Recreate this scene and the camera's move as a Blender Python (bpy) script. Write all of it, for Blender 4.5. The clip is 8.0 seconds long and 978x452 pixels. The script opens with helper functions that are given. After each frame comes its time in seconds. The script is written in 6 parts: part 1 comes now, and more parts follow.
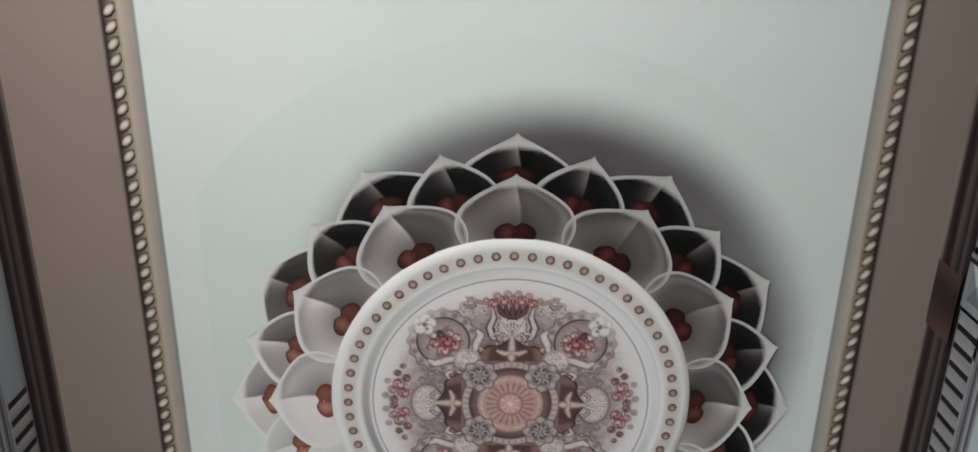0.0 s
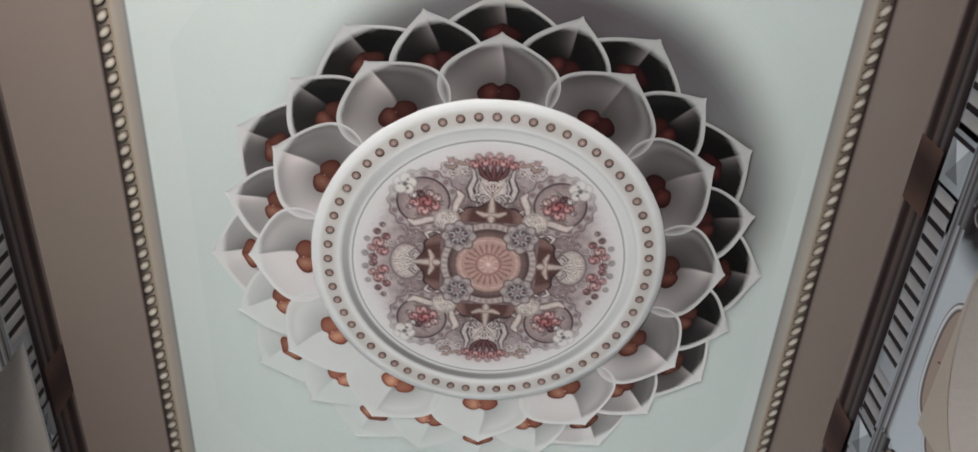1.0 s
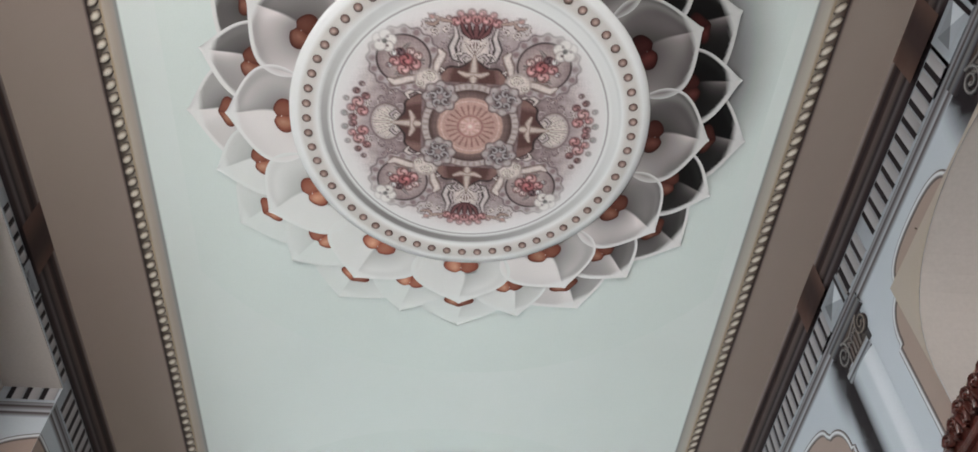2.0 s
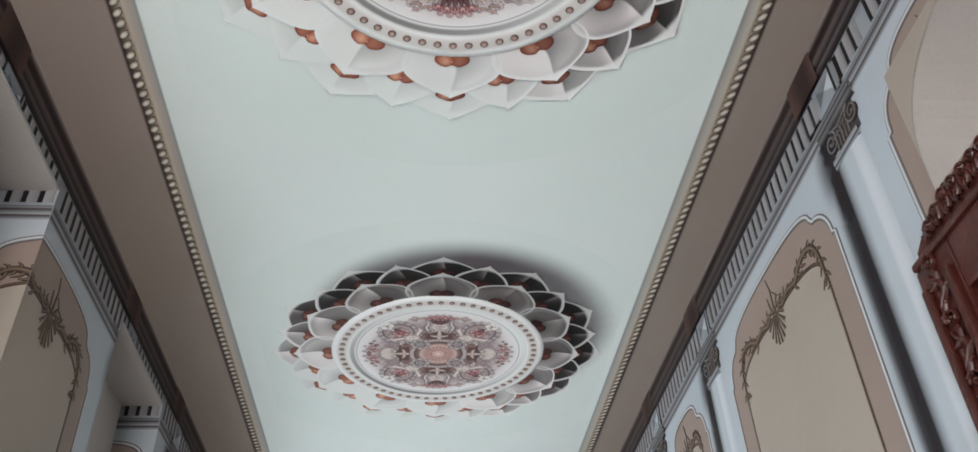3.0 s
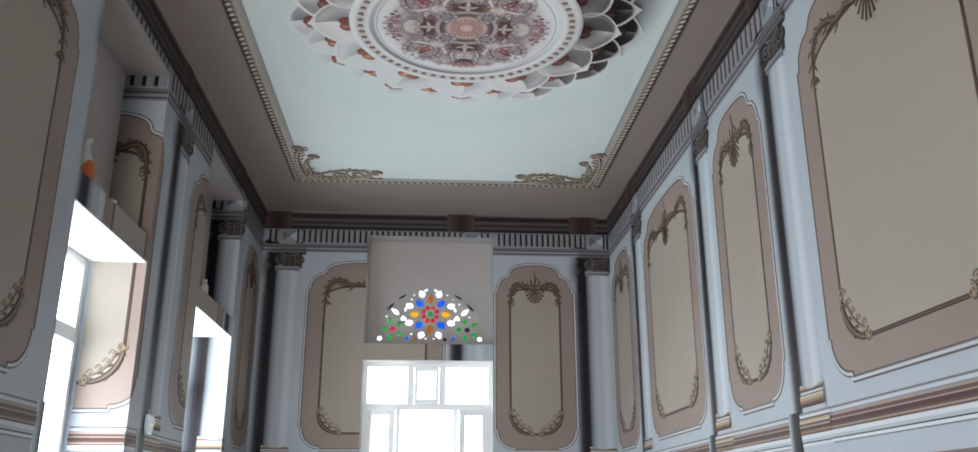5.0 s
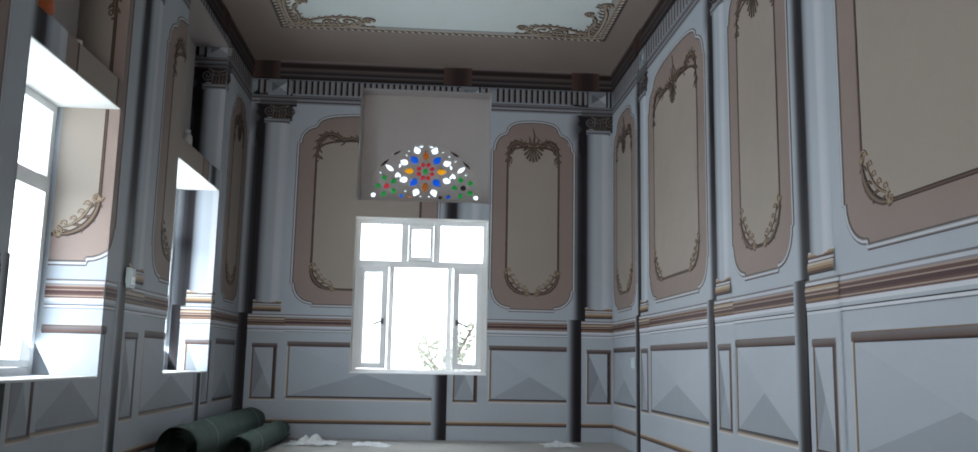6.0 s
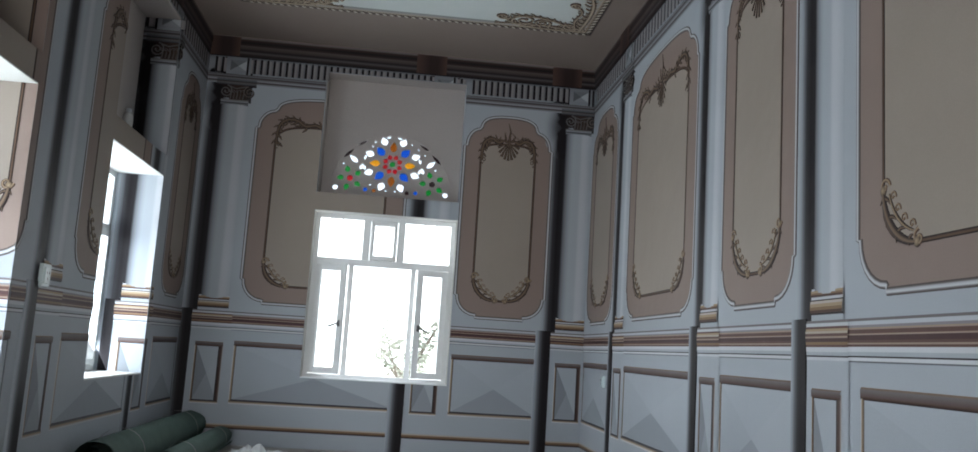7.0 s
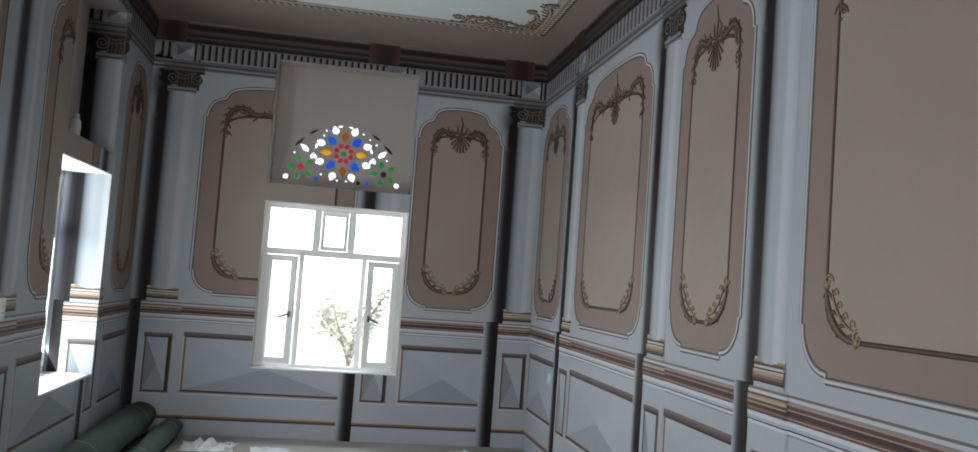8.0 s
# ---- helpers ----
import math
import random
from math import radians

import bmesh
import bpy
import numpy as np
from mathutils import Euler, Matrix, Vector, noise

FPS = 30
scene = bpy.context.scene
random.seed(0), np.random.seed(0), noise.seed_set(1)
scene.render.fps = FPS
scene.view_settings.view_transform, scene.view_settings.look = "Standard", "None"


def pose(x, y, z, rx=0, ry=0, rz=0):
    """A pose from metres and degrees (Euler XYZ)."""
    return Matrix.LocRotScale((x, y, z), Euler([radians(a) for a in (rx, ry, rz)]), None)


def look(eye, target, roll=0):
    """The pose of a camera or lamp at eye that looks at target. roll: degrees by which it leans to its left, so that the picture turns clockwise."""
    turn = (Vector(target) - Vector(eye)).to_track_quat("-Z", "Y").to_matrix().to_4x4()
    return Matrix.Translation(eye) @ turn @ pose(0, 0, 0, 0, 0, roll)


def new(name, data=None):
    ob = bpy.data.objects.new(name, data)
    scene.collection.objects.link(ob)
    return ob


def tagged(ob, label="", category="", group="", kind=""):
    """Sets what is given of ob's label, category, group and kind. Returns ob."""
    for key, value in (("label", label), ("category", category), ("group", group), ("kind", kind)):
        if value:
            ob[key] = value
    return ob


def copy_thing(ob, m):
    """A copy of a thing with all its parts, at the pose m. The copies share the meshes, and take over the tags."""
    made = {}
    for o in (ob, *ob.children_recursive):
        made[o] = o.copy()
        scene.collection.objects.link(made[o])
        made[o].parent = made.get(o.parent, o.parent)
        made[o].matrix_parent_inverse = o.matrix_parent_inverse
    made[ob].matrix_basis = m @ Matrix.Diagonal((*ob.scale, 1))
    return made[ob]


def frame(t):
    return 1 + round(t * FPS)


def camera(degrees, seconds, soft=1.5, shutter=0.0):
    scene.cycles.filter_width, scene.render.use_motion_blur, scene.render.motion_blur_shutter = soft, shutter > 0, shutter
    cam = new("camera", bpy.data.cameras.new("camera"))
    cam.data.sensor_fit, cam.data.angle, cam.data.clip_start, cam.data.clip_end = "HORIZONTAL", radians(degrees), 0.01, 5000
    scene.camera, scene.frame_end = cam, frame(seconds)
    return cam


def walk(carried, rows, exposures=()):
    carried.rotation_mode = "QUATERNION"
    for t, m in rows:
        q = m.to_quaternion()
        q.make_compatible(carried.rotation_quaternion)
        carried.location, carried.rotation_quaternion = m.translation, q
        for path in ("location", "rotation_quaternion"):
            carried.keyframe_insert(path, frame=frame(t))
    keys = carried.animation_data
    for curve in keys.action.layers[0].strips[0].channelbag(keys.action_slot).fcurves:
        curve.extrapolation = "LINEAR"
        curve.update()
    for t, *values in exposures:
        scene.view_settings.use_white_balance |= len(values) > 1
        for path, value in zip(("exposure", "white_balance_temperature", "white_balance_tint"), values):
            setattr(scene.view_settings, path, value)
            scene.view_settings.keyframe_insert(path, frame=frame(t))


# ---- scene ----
cam = camera(58.3, 8.0, soft=1.6)
PATH = [
    (0, (0.101, 0.036, 0.522), (0.099, 0.764, 2.384), 1.1),
    (0.5, (0.113, 0.03, 0.531), (0.118, 0.884, 2.339), 1.1),
    (1, (0.105, 0.072, 0.535), (0.153, 1.07, 2.267), 0.2),
    (1.5, (0.132, 0.083, 0.543), (0.204, 1.192, 2.206), 0.0),
    (1.7, (0.159, 0.146, 0.529), (0.233, 1.289, 2.168), 0.2),
    (2.8, (0.024, 0.089, 0.589), (0.186, 1.613, 1.874), -2.7),
    (3, (0.046, 0.097, 0.569), (0.209, 1.67, 1.793), -2.7),
    (3.5, (0.025, 0.227, 0.573), (0.217, 1.944, 1.581), -2.6),
    (4, (0.02, 0.291, 0.62), (0.213, 2.036, 1.578), -2.1),
    (4.5, (0.052, 0.397, 0.655), (0.183, 2.198, 1.516), -1.7),
    (5, (0.02, 0.637, 0.738), (0.147, 2.535, 1.354), -0.0),
    (5.2, (0.018, 0.693, 0.736), (0.125, 2.626, 1.238), 0.4),
    (6.3, (0.152, 1.112, 0.803), (0.298, 3.084, 1.104), 1.4),
    (6.5, (0.199, 1.254, 0.808), (0.353, 3.225, 1.111), 1.6),
    (7, (0.163, 1.498, 1.002), (0.357, 3.468, 1.285), 3.6),
    (7.5, (0.092, 1.523, 1.443), (0.375, 3.497, 1.599), 4.1),
    (8, (-0.01, 1.339, 1.616), (0.333, 3.305, 1.746), 4.2),
]
EXPOSURES = [(0.0, 0.41, 6700, 10), (1.5, 0.74, 6750, 10), (3.0, 0.86, 6640, 10), (4.0, 0.85, 6640, 10), (5.0, 0.63, 6450, 10), (6.3, -0.06, 6300, 10), (7.3, -0.10, 6480, 10), (8.0, -0.08, 6660, 10)]
WATTS, SOUTH_FILL, HAZE_GLOW = 60.0, 4.1, 5.0
walk_rows = [(t, look(eye, target, roll)) for t, eye, target, roll in PATH]
walk(cam, walk_rows, EXPOSURES)

# ---- the room's main measures ----
XL, XR, YN, YF, ZC = -1.835, 2.0, -2.6, 9.99, 3.90
THICK = 0.45
FLAT = 0.35  # the prints stand only millimetres off the wall
SILL, HEAD, LEDGE, SOFFIT = 0.65, 2.275, 2.44, 3.63
LEFT_BAYS = [(2.55, 3.78), (5.05, 6.28), (7.55, 8.88)]
FAR_BAY = (-0.695, 0.69)

# ---- daylight ----
world = bpy.data.worlds.new("sky")
scene.world = world
world.use_nodes = True
sky_nodes = world.node_tree.nodes
sky = sky_nodes.new("ShaderNodeTexSky")
sky.sky_type, sky.sun_disc = "NISHITA", False
sky.sun_elevation, sky.sun_rotation = radians(58), radians(100)
world.node_tree.links.new(sky.outputs[0], sky_nodes["Background"].inputs[0])
sky_nodes["Background"].inputs[1].default_value = 0.12
sun = new("sun", bpy.data.lights.new("sun", "SUN"))
sun.data.energy, sun.data.angle, sun.data.color = 5.0, radians(0.6), (1.0, 0.95, 0.88)
sun.matrix_world = look((14, 4, 22), (0, 12, 0))


def window_light(name, eye, target, width, height, watts, tint=(0.83, 0.93, 1.0)):
    lamp = new(name, bpy.data.lights.new(name, "AREA"))
    lamp.data.shape, lamp.data.size, lamp.data.size_y = "RECTANGLE", width, height
    lamp.data.energy, lamp.data.color = watts, tint
    lamp.matrix_world = look(eye, target)
    return lamp


for (near, far), share in zip(LEFT_BAYS, (0.68, 1.05, 1.25)):
    mid = (near + far) / 2
    window_light("window_daylight", (XL - 0.66, mid, 1.35), (XL + 1.5, mid, 2.6), 1.35, 1.6, WATTS * share)
# Sky from above and sunlit ground from below, outside the end window
window_light("window_daylight", (0.0, YF + 1.15, 3.1), (0.0, YF - 1.6, 0.6), 1.9, 1.1, WATTS * 1.4)
window_light("window_daylight", (0.0, YF + 1.1, -0.3), (0.0, YF - 1.6, 2.6), 1.9, 1.0, WATTS * 0.75)
# Added fill lamp at an unseen, assumed opening in the wall behind the camera
window_light("window_daylight", (-1.0, YN - 0.75, 1.3), (-2.0, YN + 2.0, 2.7), 1.8, 1.7, WATTS * SOUTH_FILL, (0.985, 0.98, 0.96))


# ---- materials ----
def shader(name, rough=0.5, metal=0.0):
    m = bpy.data.materials.new(name)
    m.use_nodes = True
    b = m.node_tree.nodes["Principled BSDF"]
    b.inputs["Roughness"].default_value, b.inputs["Metallic"].default_value = rough, metal
    return m, m.node_tree.nodes, m.node_tree.links, b


def mottled(m, nodes, links, b, source, blotch, grain, amount, bump):
    """Colour from source, varied by large blotches and fine grain, with a fine relief."""
    co = nodes.new("ShaderNodeTexCoord")
    big = nodes.new("ShaderNodeTexNoise")
    big.inputs["Scale"].default_value, big.inputs["Detail"].default_value = blotch, 5
    fine = nodes.new("ShaderNodeTexNoise")
    fine.inputs["Scale"].default_value, fine.inputs["Detail"].default_value = grain, 3
    for n in (big, fine):
        links.new(co.outputs["Object"], n.inputs["Vector"])
    add = nodes.new("ShaderNodeMath")
    add.operation = "ADD"
    links.new(big.outputs[0], add.inputs[0])
    links.new(fine.outputs[0], add.inputs[1])
    rng = nodes.new("ShaderNodeMapRange")
    rng.inputs[1].default_value, rng.inputs[2].default_value = 0.6, 1.4
    rng.inputs[3].default_value, rng.inputs[4].default_value = 1 - amount, 1 + amount
    links.new(add.outputs[0], rng.inputs[0])
    mul = nodes.new("ShaderNodeVectorMath")
    mul.operation = "SCALE"
    links.new(source, mul.inputs[0])
    links.new(rng.outputs[0], mul.inputs["Scale"])
    links.new(mul.outputs[0], b.inputs["Base Color"])
    bp = nodes.new("ShaderNodeBump")
    bp.inputs["Strength"].default_value, bp.inputs["Distance"].default_value = bump, 0.002
    links.new(fine.outputs[0], bp.inputs["Height"])
    # gentle unevenness of hand-laid sheet or plaster
    wave = nodes.new("ShaderNodeTexNoise")
    wave.inputs["Scale"].default_value, wave.inputs["Detail"].default_value = blotch * 4, 2
    links.new(co.outputs["Object"], wave.inputs["Vector"])
    soft_bump = nodes.new("ShaderNodeBump")
    soft_bump.inputs["Strength"].default_value, soft_bump.inputs["Distance"].default_value = 0.35, 0.012
    links.new(wave.outputs[0], soft_bump.inputs["Height"])
    links.new(bp.outputs[0], soft_bump.inputs["Normal"])
    links.new(soft_bump.outputs[0], b.inputs["Normal"])
    return m


def print_material(name, rough, amount=0.07, spec=0.4):
    """Printed vinyl wall covering: the inks are those of the print, its painted shade included."""
    m, nodes, links, b = shader(name, rough)
    b.inputs["Specular IOR Level"].default_value = spec
    ink = nodes.new("ShaderNodeAttribute")
    ink.attribute_name = "ink"
    return mottled(m, nodes, links, b, ink.outputs["Color"], 1.3, 220, amount, 0.12)


def plain_material(name, colour, rough, amount=0.08, blotch=3.0, grain=90, bump=0.2, metal=0.0):
    m, nodes, links, b = shader(name, rough, metal)
    rgb = nodes.new("ShaderNodeRGB")
    rgb.outputs[0].default_value = (*colour, 1)
    return mottled(m, nodes, links, b, rgb.outputs[0], blotch, grain, amount, bump)


PAPER = print_material("printed_wallpaper", 0.5, 0.07, 0.16)
CEILING_PRINT = print_material("printed_ceiling_sheet", 0.55, 0.035, 0.16)
PLASTER = plain_material("grey_plaster", (0.43, 0.39, 0.37), 0.85, 0.06, 1.5, 60, 0.3)
WHITE_PLASTER = plain_material("white_plaster", (0.62, 0.61, 0.58), 0.85, 0.06, 1.5, 60, 0.3)
FILMED = plain_material("filmed_white_plastic", (0.60, 0.69, 0.71), 0.25, 0.05, 6, 120, 0.05)
PVC = plain_material("white_plastic", (0.84, 0.85, 0.85), 0.35, 0.03, 4, 150, 0.05)
WOOD = plain_material("carved_red_wood", (0.055, 0.010, 0.0065), 0.35, 0.35, 9, 130, 0.4)
CONCRETE = plain_material("dusty_floor", (0.40, 0.38, 0.35), 0.8, 0.2, 1.7, 45, 0.4)
CARPET = plain_material("green_carpet_back", (0.055, 0.095, 0.078), 0.9, 0.25, 5, 160, 0.8)
PLASTIC_SHEET = plain_material("white_packing_sheet", (0.72, 0.73, 0.73), 0.4, 0.08, 6, 60, 0.3)
PORCELAIN = plain_material("white_porcelain", (0.7, 0.68, 0.64), 0.2, 0.05, 6, 60, 0.05)
ORANGE = plain_material("orange_glaze", (0.62, 0.12, 0.02), 0.3, 0.2, 20, 90, 0.05)
STEEL = plain_material("dark_metal", (0.12, 0.12, 0.12), 0.4, 0.1, 8, 90, 0.1, 0.8)
LEAF = plain_material("leaf", (0.50, 0.53, 0.45), 0.6, 0.35, 4, 30, 0.2)
BARK = plain_material("bark", (0.28, 0.24, 0.2), 0.9, 0.3, 6, 60, 0.5)
EARTH = plain_material("pale_ground", (0.62, 0.59, 0.54), 0.9, 0.2, 0.3, 8, 0.3)


def glass_material(name, colour, gloss=0.06):
    m, nodes, links, b = shader(name, 0.1)
    clear, shine, mix = (nodes.new(k) for k in ("ShaderNodeBsdfTransparent", "ShaderNodeBsdfGlossy", "ShaderNodeMixShader"))
    clear.inputs[0].default_value = (*colour, 1)
    shine.inputs["Roughness"].default_value = 0.08
    mix.inputs[0].default_value = gloss
    links.new(clear.outputs[0], mix.inputs[1])
    links.new(shine.outputs[0], mix.inputs[2])
    links.new(mix.outputs[0], nodes["Material Output"].inputs[0])
    return m


CLEAR = glass_material("clear_glass", (0.96, 0.97, 0.97), 0.05)
STAINED = {k: glass_material(k + "_glass", c, 0.04) for k, c in dict(
    white=(0.6, 0.65, 0.7), blue=(0.015, 0.13, 0.36), green=(0.03, 0.22, 0.08), amber=(0.24, 0.12, 0.012), yellow=(0.42, 0.27, 0.03),
    red=(0.30, 0.03, 0.05), plum=(0.05, 0.028, 0.035)).items()}
HAZE = bpy.data.materials.new("bright_hazy_sky")
HAZE.use_nodes = True
haze_nodes = HAZE.node_tree.nodes
haze_nodes.remove(haze_nodes["Principled BSDF"])
glow = haze_nodes.new("ShaderNodeEmission")
glow.inputs[0].default_value, glow.inputs[1].default_value = (0.94, 0.98, 1.0, 1), HAZE_GLOW
HAZE.node_tree.links.new(glow.outputs[0], haze_nodes["Material Output"].inputs[0])

# Inks of the prints
WALL = (0.385, 0.415, 0.455)
BAND = (0.258, 0.196, 0.170)
FIELD = (0.318, 0.270, 0.232)
PALE = (0.66, 0.67, 0.69)
LINE = (0.026, 0.018, 0.020)
GOLD = (0.22, 0.14, 0.08)
GILT = (0.36, 0.265, 0.17)
BROWN = (0.085, 0.048, 0.038)
DUSK = (0.012, 0.009, 0.011)
CEIL = (0.66, 0.72, 0.70)
SOFFIT_INK = (0.26, 0.20, 0.178)


def blend(a, b, f):
    f = max(0.0, min(1.0, f))
    return tuple(x + (y - x) * f for x, y in zip(a, b))


# ---- building in a wall's own plane: s along it to the beholder's right, z up, w out of it ----
class Sheet:
    def __init__(self):
        self.v, self.f, self.c = [], [], []

    def point(self, s, z, w, ink):
        self.v.append((s, z, w))
        self.c.append(ink)
        return len(self.v) - 1

    def grid(self, rows):
        """Rows of equally many (s, z, w, ink)."""
        ids = [[self.point(*p) for p in row] for row in rows]
        for a, b in zip(ids, ids[1:]):
            for i in range(len(a) - 1):
                self.f.append((a[i], a[i + 1], b[i + 1], b[i]))

    def fan(self, centre, pts, w, ink, mid=None):
        hub = self.point(*centre, w, mid or ink)
        ids = [self.point(*p, w, ink) for p in pts]
        for a, b in zip(ids, ids[1:] + ids[:1]):
            self.f.append((hub, a, b))

    def upright(self, z0, z1, profile):
        self.grid([[(s, z, w, ink) for s, w, ink in profile] for z in (z0, z1)])

    def level(self, s0, s1, profile):
        self.grid([[(s, z, w, ink) for s in (s0, s1)] for z, w, ink in profile])

    def ridge(self, pts, width, high, dark, light, low=0.0075, closed=False):
        """A raised strand along pts, tapered where width is a function of 0..1."""
        n = len(pts)
        rows = []
        for i, (s, z) in enumerate(pts):
            a, b = pts[i - 1] if i or closed else pts[0], pts[(i + 1) % n] if i < n - 1 or closed else pts[-1]
            dx, dz = b[0] - a[0], b[1] - a[1]
            d = math.hypot(dx, dz) or 1
            nx, nz = -dz / d, dx / d
            k = (width(i / max(1, n - 1)) if callable(width) else width) / 2
            # Dark edges and light crown put the strand's modelling into its ink
            rows.append([(s + nx * k * q, z + nz * k * q, low + (high - low) * h, blend(dark, light, f))
                         for q, h, f in ((-1, 0, 0), (-0.6, 0.75, 0.12), (-0.22, 1, 1), (0.2, 1, 0.75), (0.55, 0.8, 0.1), (1, 0, 0))])
        if closed:
            rows.append(rows[0])
        self.grid(rows)

    def dome(self, s, z, r, high, rim, top, low=0.002, rs=1.0, segments=12):
        rows = []
        for k, (q, h) in enumerate(((1, 0), (0.75, 0.66), (0.4, 0.92), (0.04, 1))):
            rows.append([(s + r * q * rs * math.cos(a), z + r * q * math.sin(a), low + high * h, blend(rim, top, k / 3))
                         for a in (2 * math.pi * i / segments for i in range(segments + 1))])
        self.grid(rows)

    def move(self, fn):
        self.v = [fn(*p) for p in self.v]
        return self


def finish_mesh(ob_name, bm, material, smooth=False):
    me = bpy.data.meshes.new(ob_name)
    bm.to_mesh(me)
    bm.free()
    if smooth:
        me.polygons.foreach_set("use_smooth", [True] * len(me.polygons))
    for m in material if isinstance(material, (list, tuple)) else (material,):
        me.materials.append(m)
    return me


def sheet_bmesh(sh, ink_name="ink"):
    bm = bmesh.new()
    layer = bm.verts.layers.float_color.new(ink_name)
    vs = []
    for p, c in zip(sh.v, sh.c):
        v = bm.verts.new(p)
        v[layer] = (*c, 1)
        vs.append(v)
    for f in sh.f:
        if len(set(f)) == len(f):
            try:
                bm.faces.new([vs[i] for i in f])
            except ValueError:
                pass
    bmesh.ops.remove_doubles(bm, verts=bm.verts, dist=1e-6)
    return bm


def emit(sh, name, parent, patches, material=None, label="", smooth=False):
    """Cuts the sheet to each patch (s0, s1, z0, z1, map) and folds it on to the wall there."""
    made = []
    if not sh.v:
        return made
    lo = [min(p[i] for p in sh.v) for i in (0, 1)]
    hi = [max(p[i] for p in sh.v) for i in (0, 1)]
    for s0, s1, z0, z1, fold in patches:
        if hi[0] <= s0 or lo[0] >= s1 or hi[1] <= z0 or lo[1] >= z1:
            continue
        bm = sheet_bmesh(sh)
        for at, axis, outer in ((s0, 0, False), (s1, 0, True), (z0, 1, False), (z1, 1, True)):
            if (hi[axis] > at) if outer else (lo[axis] < at):
                no = [0, 0, 0]
                no[axis] = 1
                co = [0, 0, 0]
                co[axis] = at
                bmesh.ops.bisect_plane(bm, geom=bm.verts[:] + bm.edges[:] + bm.faces[:], plane_co=co, plane_no=no,
                                       clear_outer=outer, clear_inner=not outer)
        if not bm.faces:
            bm.free()
            continue
        for v in bm.verts:
            v.co = fold(*v.co)
        bmesh.ops.recalc_face_normals(bm, faces=bm.faces)
        ob = new(name, finish_mesh(name, bm, material or PAPER, smooth))
        ob.parent = parent
        if label:
            tagged(ob, label)
        made.append(ob)
    return made


def part(name, bm, material, parent=None, label="", smooth=False):
    ob = new(name, finish_mesh(name, bm, material, smooth))
    ob.parent = parent
    if label:
        tagged(ob, label)
    return ob


def add_box(bm, lo, hi, bevel=0.0):
    lo, hi = Vector(lo), Vector(hi)
    made = bmesh.ops.create_cube(bm, size=1, matrix=Matrix.Translation((lo + hi) / 2) @ Matrix.Diagonal((*(hi - lo), 1)))
    if bevel:
        edges = list({e for v in made["verts"] for e in v.link_edges})
        bmesh.ops.bevel(bm, geom=edges, offset=bevel, segments=2, affect="EDGES", profile=0.6)


def box_bm(lo, hi, bevel=0.0):
    bm = bmesh.new()
    add_box(bm, lo, hi, bevel)
    return bm


def lathe_bm(profile, segments=28):
    bm = bmesh.new()
    rings = [[bm.verts.new((r * math.cos(2 * math.pi * i / segments), r * math.sin(2 * math.pi * i / segments), z)) for i in range(segments)] for r, z in profile]
    for a, b in zip(rings, rings[1:]):
        for i in range(segments):
            j = (i + 1) % segments
            bm.faces.new((a[i], a[j], b[j], b[i]))
    bm.faces.new(rings[0][::-1])
    bm.faces.new(rings[-1])
    return bm


def paint_ink(ob, ink):
    me = ob.data
    at = me.attributes.new("ink", "FLOAT_COLOR", "POINT")
    at.data.foreach_set("color", [*ink, 1.0] * len(me.vertices))
    return ob


def holed_wall(name, s_breaks, z_breaks, is_open, place, label):
    """A thick wall of cells in its own plane; openings go right through."""
    bm = bmesh.new()
    for a, b in zip(s_breaks, s_breaks[1:]):
        for c, d in zip(z_breaks, z_breaks[1:]):
            if not is_open((a + b) / 2, (c + d) / 2):
                p, q = place(a, c, 0), place(b, d, -THICK / FLAT)
                add_box(bm, [min(i, j) for i, j in zip(p, q)], [max(i, j) for i, j in zip(p, q)])
    bmesh.ops.remove_doubles(bm, verts=bm.verts, dist=1e-5)
    # inner faces between touching cells go
    seen = {}
    for f in bm.faces:
        seen.setdefault(tuple(round(x, 3) for x in f.calc_center_median()), []).append(f)
    bmesh.ops.delete(bm, geom=[f for fs in seen.values() if len(fs) > 1 for f in fs], context="FACES")
    ob = paint_ink(part(name, bm, PAPER), WALL)
    return tagged(ob, label, "wall", kind="structure")


def on_right(s, z, w):
    return (XR - w * FLAT, -s, z)


def on_far(s, z, w):
    return (s, YF - w * FLAT, z)


def on_left(s, z, w):
    return (XL + w * FLAT, s, z)


# ---- walls, floor and ceiling ----
def in_left_bay(s, z):
    return any(a < s < b for a, b in LEFT_BAYS) and (SILL < z < HEAD or LEDGE < z < SOFFIT)


left_breaks = [YN - 0.3] + [v for bay in LEFT_BAYS for v in bay] + [YF]
wall_left = holed_wall("wall_west", left_breaks, [0, SILL, HEAD, LEDGE, SOFFIT, ZC], in_left_bay, on_left,
                       "pale blue-grey wall in printed wallpaper with deep window bays")
wall_far = holed_wall("wall_north", [XL - THICK, FAR_BAY[0], FAR_BAY[1], XR + THICK], [0, SILL, HEAD - 0.02, LEDGE - 0.01, SOFFIT, ZC],
                      lambda s, z: FAR_BAY[0] < s < FAR_BAY[1] and (SILL < z < HEAD - 0.02 or LEDGE - 0.01 < z < SOFFIT), on_far,
                      "end wall in printed panelled wallpaper round a window")
DOOR = (1.10, 2.50)
